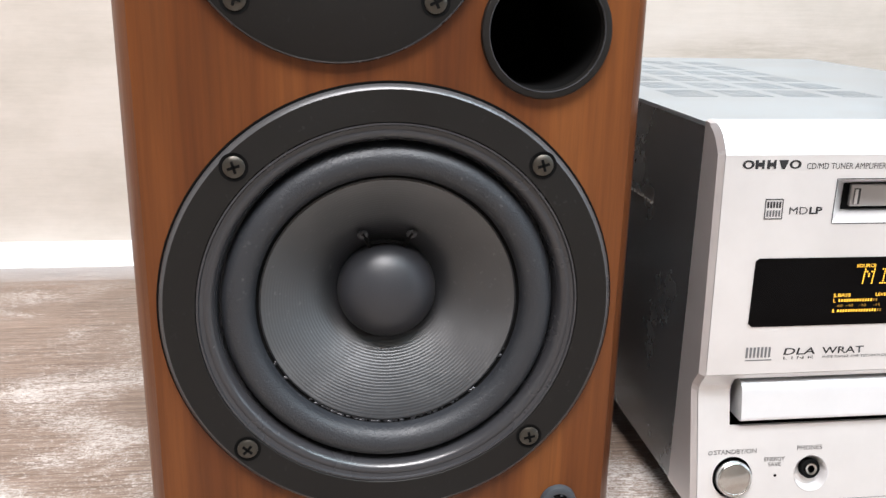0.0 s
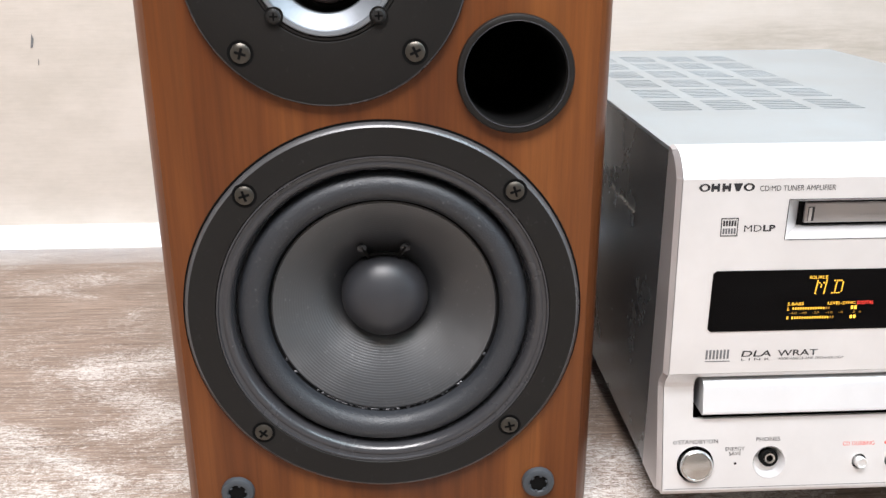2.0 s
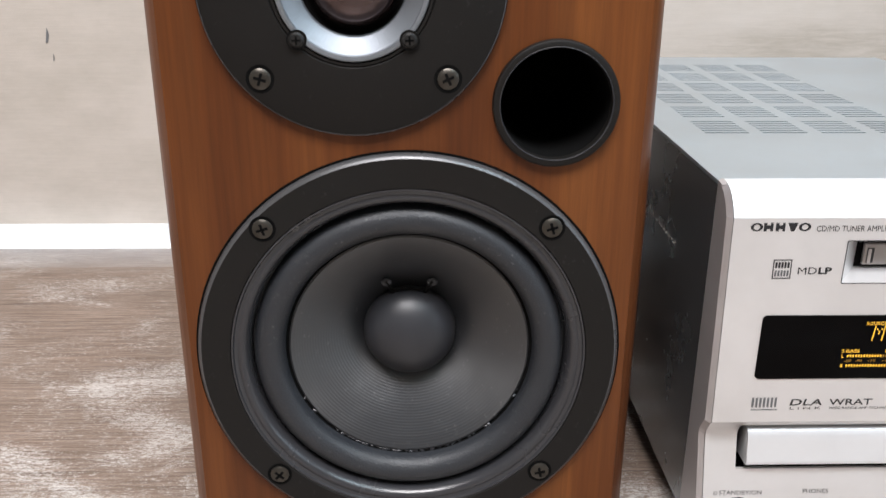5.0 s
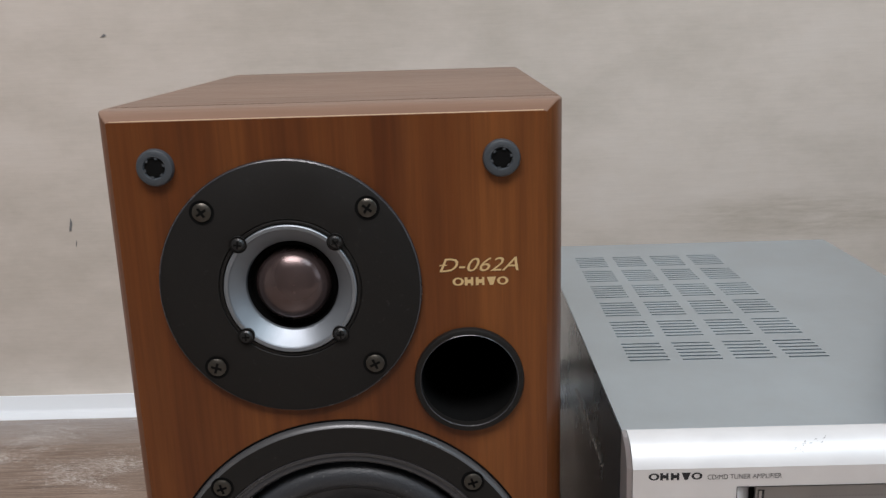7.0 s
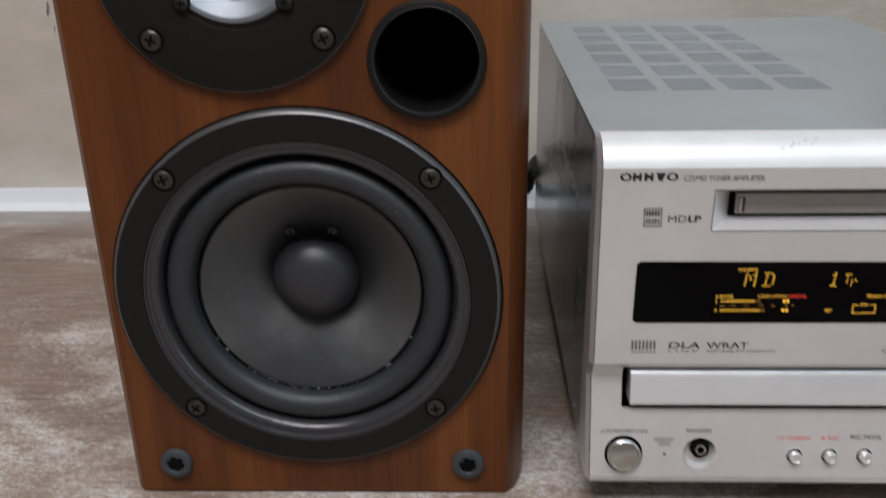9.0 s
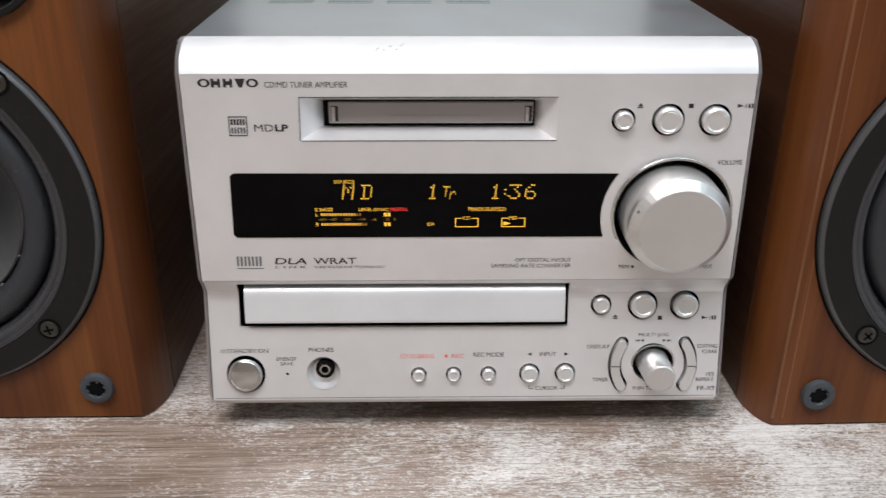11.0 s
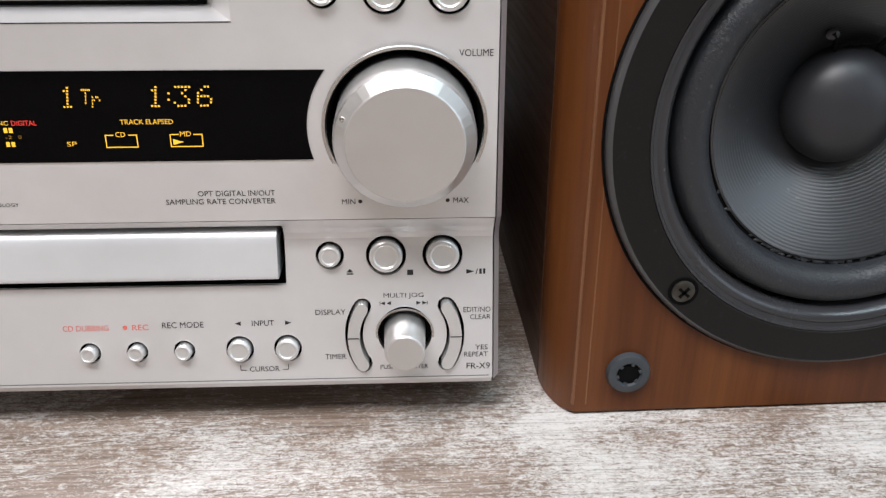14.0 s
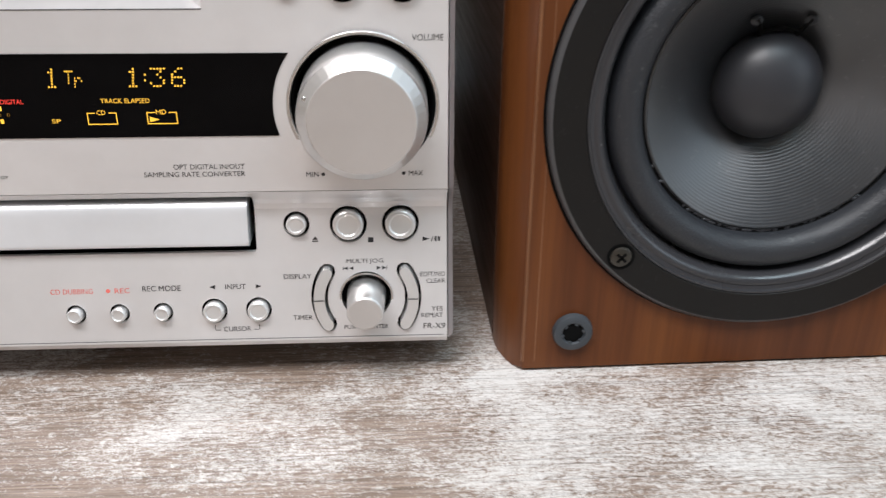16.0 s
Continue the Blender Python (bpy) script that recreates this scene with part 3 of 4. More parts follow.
def lettering(parent, string, x, z, width, height, mat, yfun, align="LEFT", shear=0.0, name="lettering", lift=0.00012, weight=0.0):
    """Flat printed words; x is the left, the middle or the right end."""
    cu = bpy.data.curves.new(name, "FONT")
    cu.body, cu.shear, cu.resolution_u, cu.offset = string, shear, 3, weight
    tmp = bpy.data.objects.new(name, cu)
    scene.collection.objects.link(tmp)
    bpy.context.view_layer.update()
    me = bpy.data.meshes.new_from_object(tmp.evaluated_get(bpy.context.evaluated_depsgraph_get()))
    bpy.data.objects.remove(tmp)
    co = np.array([v.co[:] for v in me.vertices])
    lo, hi = co.min(0), co.max(0)
    x0 = x - {"LEFT": 0, "CENTER": 0.5, "RIGHT": 1}[align] * width
    for v in me.vertices:
        px = x0 + (v.co.x - lo[0]) / (hi[0] - lo[0]) * width
        pz = z + ((v.co.y - lo[1]) / (hi[1] - lo[1]) - 0.5) * height
        v.co = (px, yfun(pz) - lift, pz)
    me.materials.append(mat)
    ob = new(name, me)
    ob.parent = parent
    return ob


def ink(parent, pts, mat, yfun, name="printed_mark", lift=0.00012):
    """A flat printed shape from its corners."""
    bm = bmesh.new()
    bm.faces.new([bm.verts.new((x, yfun(z) - lift, z)) for x, z in pts])
    return part(name, bm, mat, parent)


def bars(parent, x, z, width, height, count, mat, yfun, name="printed_mark", gap=0.22, lean=0.0):
    step = width / count
    for k in range(count):
        a = x + k * step
        c = a + step * (1 - gap)
        ink(parent, [(a, z - height / 2), (c, z - height / 2), (c + lean, z + height / 2), (a + lean, z + height / 2)], mat, yfun, name)


def ellipse_ring(parent, x, z, w, h, t, mat, yfun):
    bm = bmesh.new()
    n = 28
    rings = [[bm.verts.new((x + (w / 2 - d) * math.cos(2 * math.pi * k / n), yfun(z) - 0.00012, z + (h / 2 - d * 0.55) * math.sin(2 * math.pi * k / n))) for k in range(n)] for d in (0, t)]
    bridge(bm, rings[0], rings[1])
    return part("emblem", bm, mat, parent)


def emblem_row(parent, x, z, width, height, mat, yfun):
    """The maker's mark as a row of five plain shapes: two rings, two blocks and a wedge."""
    p = width / 5
    ellipse_ring(parent, x + p * 0.5, z, p * 1.02, height, p * 0.24, mat, yfun)
    ellipse_ring(parent, x + p * 4.5, z, p * 1.02, height, p * 0.24, mat, yfun)
    h = height / 2
    for c in (1.5, 2.5):
        a = x + p * c
        ink(parent, rect(a - p * 0.42, a - p * 0.16, z - h, z + h), mat, yfun, "emblem")
        ink(parent, rect(a + p * 0.14, a + p * 0.36, z - h, z + h), mat, yfun, "emblem")
        ink(parent, rect(a - p * 0.16, a + p * 0.14, z - h * 0.45, z + h * 0.45), mat, yfun, "emblem")
    a = x + p * 3.5
    ink(parent, [(a - p * 0.14, z - h), (a + p * 0.14, z - h), (a + p * 0.42, z + h), (a - p * 0.42, z + h)], mat, yfun, "emblem")


SIZE = 0.985
left = loudspeaker("walnut-veneered bookshelf loudspeaker with black woofer, tweeter and port", pose(XL, YL, 0, 0, 0, AL))
left.scale = (SIZE, SIZE, SIZE)
right = copy_thing(left, pose(XR, YR, 0, 0, 0, AR))
tagged(right, "walnut-veneered bookshelf loudspeaker turned slightly towards the amplifier")
# highlights on the right speaker's rounded edge, drawn as pale strips
for x, w in ((-FLAT, 0.0005), (-FLAT + 0.0042, 0.00025)):
    part("glint_streak", boxed(x - w, x + w, -0.0001, 0.0008, 0.004, SH - 0.006, bevel=0.0002), EDGE_GLINT, right, "pale painted highlight down the edge")


def flat(z):
    return 0.0


for sp in (left, right):
    lettering(sp, "D-062A", 0.0397, 0.2366, 0.0300, 0.0054, GOLD_INK, flat, shear=0.35, lift=0.0002)
    ink(sp, [(0.0397, 0.2364), (0.0425, 0.2364), (0.0427, 0.2368), (0.0399, 0.2368)], GOLD_INK, flat, "lettering", 0.0002)
    emblem_row(sp, 0.0446, 0.2300, 0.0212, 0.0032, GOLD_INK, flat)

# ---- the amplifier ----
AX0, AX1, ATOP, ABOT, ABACK = -0.1061, 0.1019, 0.158, 0.0165, 0.318
CREASE, SEAM = 0.1488, 0.0685


def upper(z):
    return (z - 0.147) * 0.050


LOWER = [(ABOT, -0.0088), (0.045, -0.0025), (0.055, -0.0002), (0.058, 0.0005), (0.0605, 0.0009), (0.0625, 0.0005), (0.0645, -0.0006), (0.0665, -0.0021), (0.0683, -0.0034)]


def lower(z):
    return float(np.interp(z, [p[0] for p in LOWER], [p[1] for p in LOWER]))


amp = thing("amplifier", "silver compact disc tuner amplifier with lit amber display", "amplifier", m=pose(0, 0, 0))
amp.scale = (1, 1, 0.991)
BTN_TOP = [(0.0534, 0.132, 0.0036), (0.0696, 0.132, 0.0052), (0.0866, 0.1319, 0.0052)]
BTN_LOW = [(0.0515, 0.0553, 0.0034), (0.0681, 0.0551, 0.0052), (0.0849, 0.0551, 0.0052)]
BTN_ROW = [(-0.0211, 0.0268, 0.0026), (-0.0071, 0.0269, 0.0026), (0.0069, 0.0270, 0.0026), (0.0235, 0.0271, 0.0036), (0.0379, 0.0272, 0.0036)]
VX, VZ, VR = 0.0744, 0.0954, 0.0217
JX, JZ, JR = 0.0733, 0.0312, 0.0082
SX, SZ = -0.0905, 0.0275
PX, PZ = -0.0594, 0.0276
slot = [(-0.0632, 0.1246), (0.0296, 0.1246), (0.0294, 0.1404), (-0.0628, 0.1404)]

part("upper_panel", pierced(rect(AX0 + 0.002, AX1 - 0.002, SEAM + 0.0002, CREASE), [slot, circle(VX, VZ, VR, 72)] + [circle(x, z, r + 0.0008, 32) for x, z, r in BTN_TOP], 0.0012, upper), SILVER, amp, "silver front panel")


def arc_shape(cx, cz, r0, r1, a0, a1, n=14):
    out = [(cx + r1 * math.cos(radians(a0 + (a1 - a0) * k / n)), cz + r1 * math.sin(radians(a0 + (a1 - a0) * k / n))) for k in range(n + 1)]
    mid, cap = (r0 + r1) / 2, (r1 - r0) / 2
    s = 1 if a1 > a0 else -1
    e = radians(a1)
    out += [(cx + mid * math.cos(e) + cap * math.cos(e + s * t), cz + mid * math.sin(e) + cap * math.sin(e + s * t)) for t in (0.6, 1.2, 1.57, 1.95, 2.5)]
    out += [(cx + r0 * math.cos(radians(a1 + (a0 - a1) * k / n)), cz + r0 * math.sin(radians(a1 + (a0 - a1) * k / n))) for k in range(n + 1)]
    e = radians(a0)
    out += [(cx + mid * math.cos(e) + cap * math.cos(e + s * t), cz + mid * math.sin(e) + cap * math.sin(e + s * t)) for t in (3.7, 4.3, 4.71, 5.1, 5.7)]
    return out


ARC_L = (JX, JZ - 0.0005, 0.0136, 0.0172, 146, 214)
ARC_R = (JX, JZ - 0.0005, 0.0136, 0.0172, 34, -34)


def grown(a, d):
    s = 1 if a[5] > a[4] else -1
    return (a[0], a[1], a[2] - d, a[3] + d, a[4] - s * 1.0, a[5] + s * 1.0)


holes = [rounded(-0.0919, 0.0384, 0.0467, 0.0660, 0.0008), circle(JX, JZ, JR, 48), circle(SX, SZ, 0.0078, 40), circle(PX, PZ, 0.0068, 40), arc_shape(*grown(ARC_L, 0.0009)), arc_shape(*grown(ARC_R, 0.0009))]
holes += [circle(x, z, r + 0.0008, 32) for x, z, r in BTN_LOW] + [circle(x, z, r + 0.0006, 28) for x, z, r in BTN_ROW]
low = pierced(rect(AX0 + 0.002, AX1 - 0.002, ABOT, SEAM - 0.0002), holes, 0.0012, lower, [p[0] for p in LOWER[1:-1]])
part("lower_panel", low, SILVER, amp, "silver lower front panel with a hollow curve")
part("panel_backing", boxed(AX0 + 0.003, AX1 - 0.003, 0.0085, 0.012, ABOT + 0.001, CREASE - 0.002), DARK, amp)

lip = [(2 * t * (1 - t) * 0.0040 + t * t * 0.0148, (1 - t) ** 2 * CREASE + (1 - (1 - t) ** 2) * 0.1590) for t in [k / 14 for k in range(15)]] + [(0.0148, 0.150), (0.004, 0.147)]
part("top_lip", prism(lip, AX0 + 0.002, AX1 - 0.002), SILVER_LIP, amp, "bright silver curved top edge with scuffs", smooth=True)
cheek = [(p[1] - 0.0003, p[0]) for p in LOWER] + [(upper(SEAM) - 0.0003, SEAM), (-0.0003, CREASE)] + [(y - 0.0002, z + 0.0003) for y, z in lip[1:15]] + [(0.0148, 0.0150), (-0.0060, 0.0150)]
for x0, x1 in ((AX0, AX0 + 0.0016), (AX1 - 0.0016, AX1)):
    bm = prism(cheek, x0, x1)
    for v in bm.verts:
        if abs(v.co.x) > 0.1000 + (0.0050 if x0 < 0 else 0.0010):
            v.co.y += 0.0024 if v.co.y < 0.010 else 0.0
            v.co.z -= 0.0008 if v.co.z > 0.150 else 0.0
    part("side_cheek", bm, CHEEK, amp, "silver end cap")
part("front_skirt", boxed(AX0 + 0.002, AX1 - 0.002, -0.0070, 0.0148, 0.0140, ABOT - 0.0001), SILVER, amp)

# folded cover with rows of slots
slots = []
for c in range(4):
    for r in range(6):
        for k in range(6):
            x0, y0 = -0.0874 + 0.0261 * c, 0.0905 + 0.0338 * r + 0.0045 * k
            slots.append(rect(x0, x0 + 0.0199, y0, y0 + 0.0016))
top = pierced(rect(AX0 + 0.0005, AX1 - 0.0005, 0.0149, ABACK), slots, 0.0015)
for v in top.verts:
    v.co = (v.co.x, v.co.z, ATOP - v.co.y)
cover = part("cover", top, COVER, amp, "grey painted metal cover with ventilation slots")
part("cover_inside", boxed(AX0 + 0.004, AX1 - 0.004, 0.03, ABACK - 0.004, 0.020, ATOP - 0.0045), CHASSIS, amp, "grey metal under the slots")
# sides take the darkened copy of the cover paint
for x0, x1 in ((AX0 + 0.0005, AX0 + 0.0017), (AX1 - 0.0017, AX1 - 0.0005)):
    part("cover_side", boxed(x0, x1, 0.0149, ABACK, 0.0150, ATOP - 0.0016), SHADED_COVER_SIDE, amp, "glossy grey metal side, coloured darker as in shade")
part("rear_panel", boxed(AX0 + 0.0018, AX1 - 0.0018, ABACK - 0.0016, ABACK - 0.0003, 0.0150, ATOP - 0.0016), COVER, amp)
part("base_plate", boxed(AX0 + 0.0018, AX1 - 0.0018, 0.0149, ABACK - 0.002, 0.0140, 0.0150), COVER, amp)
for x in (AX0 + 0.026, AX1 - 0.026):
    for y in (0.035, 0.285):
        part("foot", lathe([(0, 0.0), (0.011, 0.0), (0.012, 0.001), (0.011, 0.0142), (0, 0.0142)], 28), RUBBER, amp, m=pose(x, y, 0, -90, 0, 0))
bm = bmesh.new()
for k in range(22):
    r = bmesh.ops.create_cube(bm, size=1)
    bmesh.ops.transform(bm, verts=r["verts"], matrix=Matrix.Translation((AX0 + 0.0003, 0.060 + 0.0042 * k, 0.118)) @ Matrix.Diagonal((0.0006, 0.0012, 0.0012, 1)))
part("side_perforation", bm, CHROME, amp)

# scuffs on the lip
bm = bmesh.new()
for k in range(16):
    t = random.random()
    x, y = -0.0395 + 0.0135 * t + random.uniform(-0.001, 0.001), 0.0030 + 0.0040 * t + random.uniform(-0.0012, 0.0012)
    z = float(np.interp(y, [p[0] for p in lip[:15]], [p[1] for p in lip[:15]])) + 0.0002
    w, h, a = random.uniform(0.0002, 0.0009), random.uniform(0.00006, 0.00018), random.uniform(-0.2, 0.7)
    bm.faces.new([bm.verts.new((x + u * math.cos(a) - v * math.sin(a), y + u * math.sin(a) + v * math.cos(a), z + 0.62 * (u * math.sin(a) + v * math.cos(a)))) for u, v in ((-w, -h), (w, -h * 0.4), (w * 0.8, h), (-w * 0.7, h * 0.8))])
part("scuff_mark", bm, SCUFF, amp, "dark scratches")

# disc slot
zb = [(slot[0], (-0.0552, 0.1276)), (slot[1], (0.0222, 0.1276)), (slot[2], (0.0222, 0.1372)), (slot[3], (-0.0552, 0.1372))]
bm = bmesh.new()
outer = [bm.verts.new((x, upper(z), z)) for (x, z), _ in zb]
inner = [bm.verts.new((x, 0.0076, z)) for _, (x, z) in zb]
bridge(bm, outer, inner)
part("slot_bezel", bm, SILVER, amp, "silver funnel round the disc slot")
# dark outline of the slot; its top line paints the edge's shadow in ink
ink(amp, rect(-0.0628, 0.0294, 0.1403, 0.1406), INK, upper, "joint_shade_line")
ink(amp, rect(-0.0630, 0.0296, 0.1243, 0.1246), GREY_INK, upper, "joint_shade_line")
ink(amp, [(-0.0633, 0.1246), (-0.0630, 0.1246), (-0.0626, 0.1404), (-0.0629, 0.1404)], GREY_INK, upper, "joint_shade_line")
bm = bmesh.new()
box(bm, -0.0552, 0.0222, 0.0073, 0.0083, 0.1276, 0.1372)
part("slot_gap", bm, DARK, amp)
door = part("slot_door", boxed(-0.0532, 0.0214, 0.0052, 0.0072, 0.1290, 0.1371, bevel=0.0005), SLOT_DOOR, amp, "grey spring door of the disc slot")
FAINT = material("faint_mark", (0.29, 0.272, 0.265), 0.5)
bars(door, -0.0315, 0.1322, 0.0340, 0.0008, 26, FAINT, lambda z: 0.0052, gap=0.3)
for x in (-0.0514, 0.0192):
    ink(door, rect(x - 0.0008, x + 0.0017, 0.1299, 0.1357), INK, lambda z: 0.0052, "clip_recess")
    part("door_clip", boxed(x - 0.0006, x + 0.0006, 0.0046, 0.0051, 0.1300, 0.1354, bevel=0.0002), CLIP, door)

# display window, its end following the knob
n = 14
curve = []
for k in range(n + 1):
    z = 0.0868 + (0.1118 - 0.0868) * k / n
    curve.append((VX - math.sqrt(max(0.0268 ** 2 - (z - VZ) ** 2, 0)), z))
pts = [(-0.0888, 0.0868)] + curve + [(-0.0883, 0.1122), (-0.0897, 0.1112), (-0.0902, 0.0880)]
bm = bmesh.new()
f = bm.faces.new([bm.verts.new((x, upper(z) - 0.0003, z)) for x, z in pts])
r = bmesh.ops.extrude_face_region(bm, geom=[f])
for v in [g for g in r["geom"] if isinstance(g, bmesh.types.BMVert)]:
    v.co.y += 0.0025
dis = part("display_window", bm, DISPLAY, amp, "glossy black display window")


def dspy(z):
    return upper(z) - 0.0004


GLYPHS = {
    "M": ("10001", "11011", "10101", "10101", "10001", "10001", "10001"),
    "D": ("11110", "01001", "01001", "01001", "01001", "01001", "11110"),
    "1": ("00100", "01100", "00100", "00100", "00100", "00100", "01110"),
    "T": ("11111", "00100", "00100", "00100", "00100"),
    "r": ("10110", "11001", "10000", "10000"),
    "3": ("11111", "00010", "00100", "00010", "00001", "10001", "01110"),
    "6": ("00110", "01000", "10000", "11110", "10001", "10001", "01110"),
    ":": ("0", "0", "1", "0", "1", "0", "0"),
}


def dots(char, x, z, w, h, lean=0.12):
    """One character of lit dots; z is its foot."""
    rows = GLYPHS[char]
    nx, nz = len(rows[0]), len(rows)
    sx, sz = w / nx, h / nz
    for j, row in enumerate(rows):
        for i, on in enumerate(row):
            if on == "1":
                cz = z + h - (j + 0.5) * sz
                cx = x + (i + 0.5) * sx + lean * (cz - z)
                ink(dis, [(cx + a * sx * 0.31, cz + c * sz * 0.31) for a, c in ((-1, -1), (1, -1), (1, 1), (-1, 1))], AMBER, dspy, "lit_dot")


dots("M", -0.0492, 0.1020, 0.0044, 0.0060)
dots("D", -0.0424, 0.1020, 0.0044, 0.0060)
dots("1", -0.0178, 0.1020, 0.0044, 0.0060)
dots("T", -0.0120, 0.1030, 0.0026, 0.0044)
dots("r", -0.0093, 0.1020, 0.0024, 0.0034)
dots("1", 0.0054, 0.1020, 0.0044, 0.0060)
dots(":", 0.0106, 0.1020, 0.0009, 0.0060)
dots("3", 0.0123, 0.1020, 0.0046, 0.0060)
dots("6", 0.0184, 0.1020, 0.0044, 0.0060)
for s, x, z, w, h, mat in (("SOURCE", -0.0516, 0.1090, 0.0074, 0.0013, AMBER), ("S.BASS", -0.0592, 0.0981, 0.0066, 0.0013, AMBER), ("LEVEL-SYNC", -0.0430, 0.0981, 0.0110, 0.0012, AMBER),
                           ("DIGITAL", -0.0312, 0.0981, 0.0066, 0.0014, RED_LIGHT), ("TRACK ELAPSED", -0.0024, 0.0981, 0.0142, 0.0014, AMBER), ("L", -0.0590, 0.0961, 0.0009, 0.0014, AMBER), ("R", -0.0590, 0.0922, 0.0009, 0.0014, AMBER),
                           ("SP", -0.0174, 0.0921, 0.0026, 0.0013, AMBER), ("CD", -0.0041, 0.0946, 0.0026, 0.0014, AMBER), ("MD", 0.0132, 0.0946, 0.0030, 0.0014, AMBER)):
    lettering(dis, s, x, z, w, h, mat, dspy, name="lit_word")
for z, lit in ((0.0961, 13), (0.0922, 15)):
    for k in range(lit + 2):
        x = -0.0570 + 0.00102 * k
        ink(dis, rect(x, x + 0.00052, z - 0.0005, z + 0.0005), AMBER if k < lit else AMBER_DIM, dspy, "level_bar")
    for x in (-0.0336, -0.0322):
        ink(dis, rect(x, x + 0.0010, z - 0.0007, z + 0.0007), AMBER, dspy, "level_bar")
for s, x in (("-60", -0.0580), ("-40", -0.0540), ("-20", -0.0490), ("-10", -0.0435), ("-6", -0.0382), ("-2", -0.0335), ("0", -0.0300)):
    lettering(dis, s, x, 0.0942, 0.0010 * len(s) - 0.0002, 0.0010, AMBER_DIM, dspy, name="lit_word")
for x0, x1 in ((-0.0070, 0.0017), (0.0104, 0.0193)):
    t = 0.00030
    gap0, gap1 = (x0 + x1) / 2 - 0.0020, (x0 + x1) / 2 + 0.0020
    for q in (rect(x0, x1, 0.0909, 0.0909 + t), rect(x0, x0 + t, 0.0909, 0.0946), rect(x1 - t, x1, 0.0909, 0.0946), rect(x0, gap0, 0.0946 - t, 0.0946), rect(gap1, x1, 0.0946 - t, 0.0946)):
        ink(dis, q, AMBER, dspy, "lit_outline")
ink(dis, [(0.0112, 0.0915), (0.0112, 0.0932), (0.0140, 0.09235)], AMBER, dspy, "lit_arrow")

# volume knob in its well
part("knob_well", lathe([(VR + 0.0012, 0.0001), (VR + 0.0010, 0.0005), (VR + 0.0002, 0.0005), (VR - 0.0002, -0.0005), (VR - 0.0010, -0.0080), (0, -0.0080)], 96, VX, VZ, upper(VZ)), CHROME, amp, "polished rim round the knob", smooth=False)
part("well_shade", lathe([(VR - 0.0004, -0.0008), (VR - 0.0011, -0.0078), (0, -0.0078)], 96, VX, VZ, upper(VZ)), DARK, amp, smooth=True)
kn = part("volume_knob", lathe([(0.0194, -0.0070), (0.0192, 0.0118), (0.0191, 0.0138), (0.0187, 0.0148)], 96, VX, VZ, 0), KNOB, amp, "large silver aluminium volume knob", smooth=True)
part("knob_bevel", lathe([(0.0187, 0.0148), (0.0185, 0.0150), (0.0160, 0.0177), (0.0157, 0.0179)], 44, VX, VZ, 0), KNOB, kn, "bright faceted bevel")
part("knob_face", lathe([(0.0158, 0.0178), (0.0155, 0.0180), (0, 0.0180)], 96, VX, VZ, 0), KNOB_FACE, kn, "matt knob face")
part("pointer", lathe([(0.0008, 0.0), (0.0006, 0.0004), (0, 0.0005)], 16, VX - 0.0159, VZ + 0.0068, -0.0162), CHROME, kn)


def button(x, z, r, yfun, tilt, height, mat=BUTTON, label="small round silver button"):
    m = Matrix.Translation((x, yfun(z), z)) @ Matrix.Rotation(tilt, 4, "X")
    r = r * 0.95
    b1 = part("button", lathe([(r, -0.0035), (r, height * 0.62), (r * 0.97, height * 0.80), (r * 0.90, height * 0.95), (r * 0.84, height), (r * 0.74, height), (r * 0.66, height * 0.86), (r * 0.64, height * 0.85), (0, height * 0.85)], 40), mat, amp, label, m, True)
    part("button_gap", lathe([(r * 1.05 + 0.0009, -0.0030), (0, -0.0030)], 32), DARK, b1)
    return b1


TILT = -0.215
for x, z, r in BTN_TOP:
    button(x, z, r, upper, 0.0, 0.0024)
for x, z, r in BTN_LOW:
    button(x, z, r, lower, TILT, 0.0024)
for x, z, r in BTN_ROW:
    button(x, z, r, lower, TILT, 0.0026)
m = Matrix.Translation((SX, lower(SZ), SZ)) @ Matrix.Rotation(TILT, 4, "X")
sb = part("standby_button", lathe([(0.0068, -0.0035), (0.0068, 0.0016), (0.0066, 0.0024), (0.0062, 0.0028), (0.0057, 0.0029), (0.0055, 0.0026), (0.0030, 0.0030), (0, 0.0031)], 48), CHROME, amp, "polished round power button", m, True)
part("button_gap", lathe([(0.0080, -0.0030), (0, -0.0030)], 40), DARK, sb)
# headphone socket in a dished recess
m = Matrix.Translation((PX, lower(PZ), PZ)) @ Matrix.Rotation(TILT, 4, "X")
hp = part("headphone_socket", lathe([(0.0068, 0.0002), (0.0066, -0.0002), (0.0058, -0.0024), (0.0050, -0.0034), (0.0, -0.0036)], 40), SILVER, amp, "headphone socket in a round dish", m, True)
part("socket_collar", lathe([(0.0038, -0.0034), (0.0038, -0.0012), (0.0034, -0.0008), (0.0026, -0.0010), (0.0024, -0.0030)], 32, 0.0005, 0.0014), DARK, hp)
part("socket_ring", lathe([(0.0025, -0.0012), (0.0022, -0.0004), (0.0014, -0.0006), (0.0012, -0.0030)], 32, 0.0005, 0.0014), CHROME, hp)
part("socket_bore", lathe([(0.0013, -0.0028), (0, -0.0028)], 20, 0.0005, 0.0014), DARK, hp)
part("power_light", lathe([(0.0006, 0.0002), (0, 0.0003)], 12, -0.0738, 0.0276, lower(0.0276)), DARK, amp)

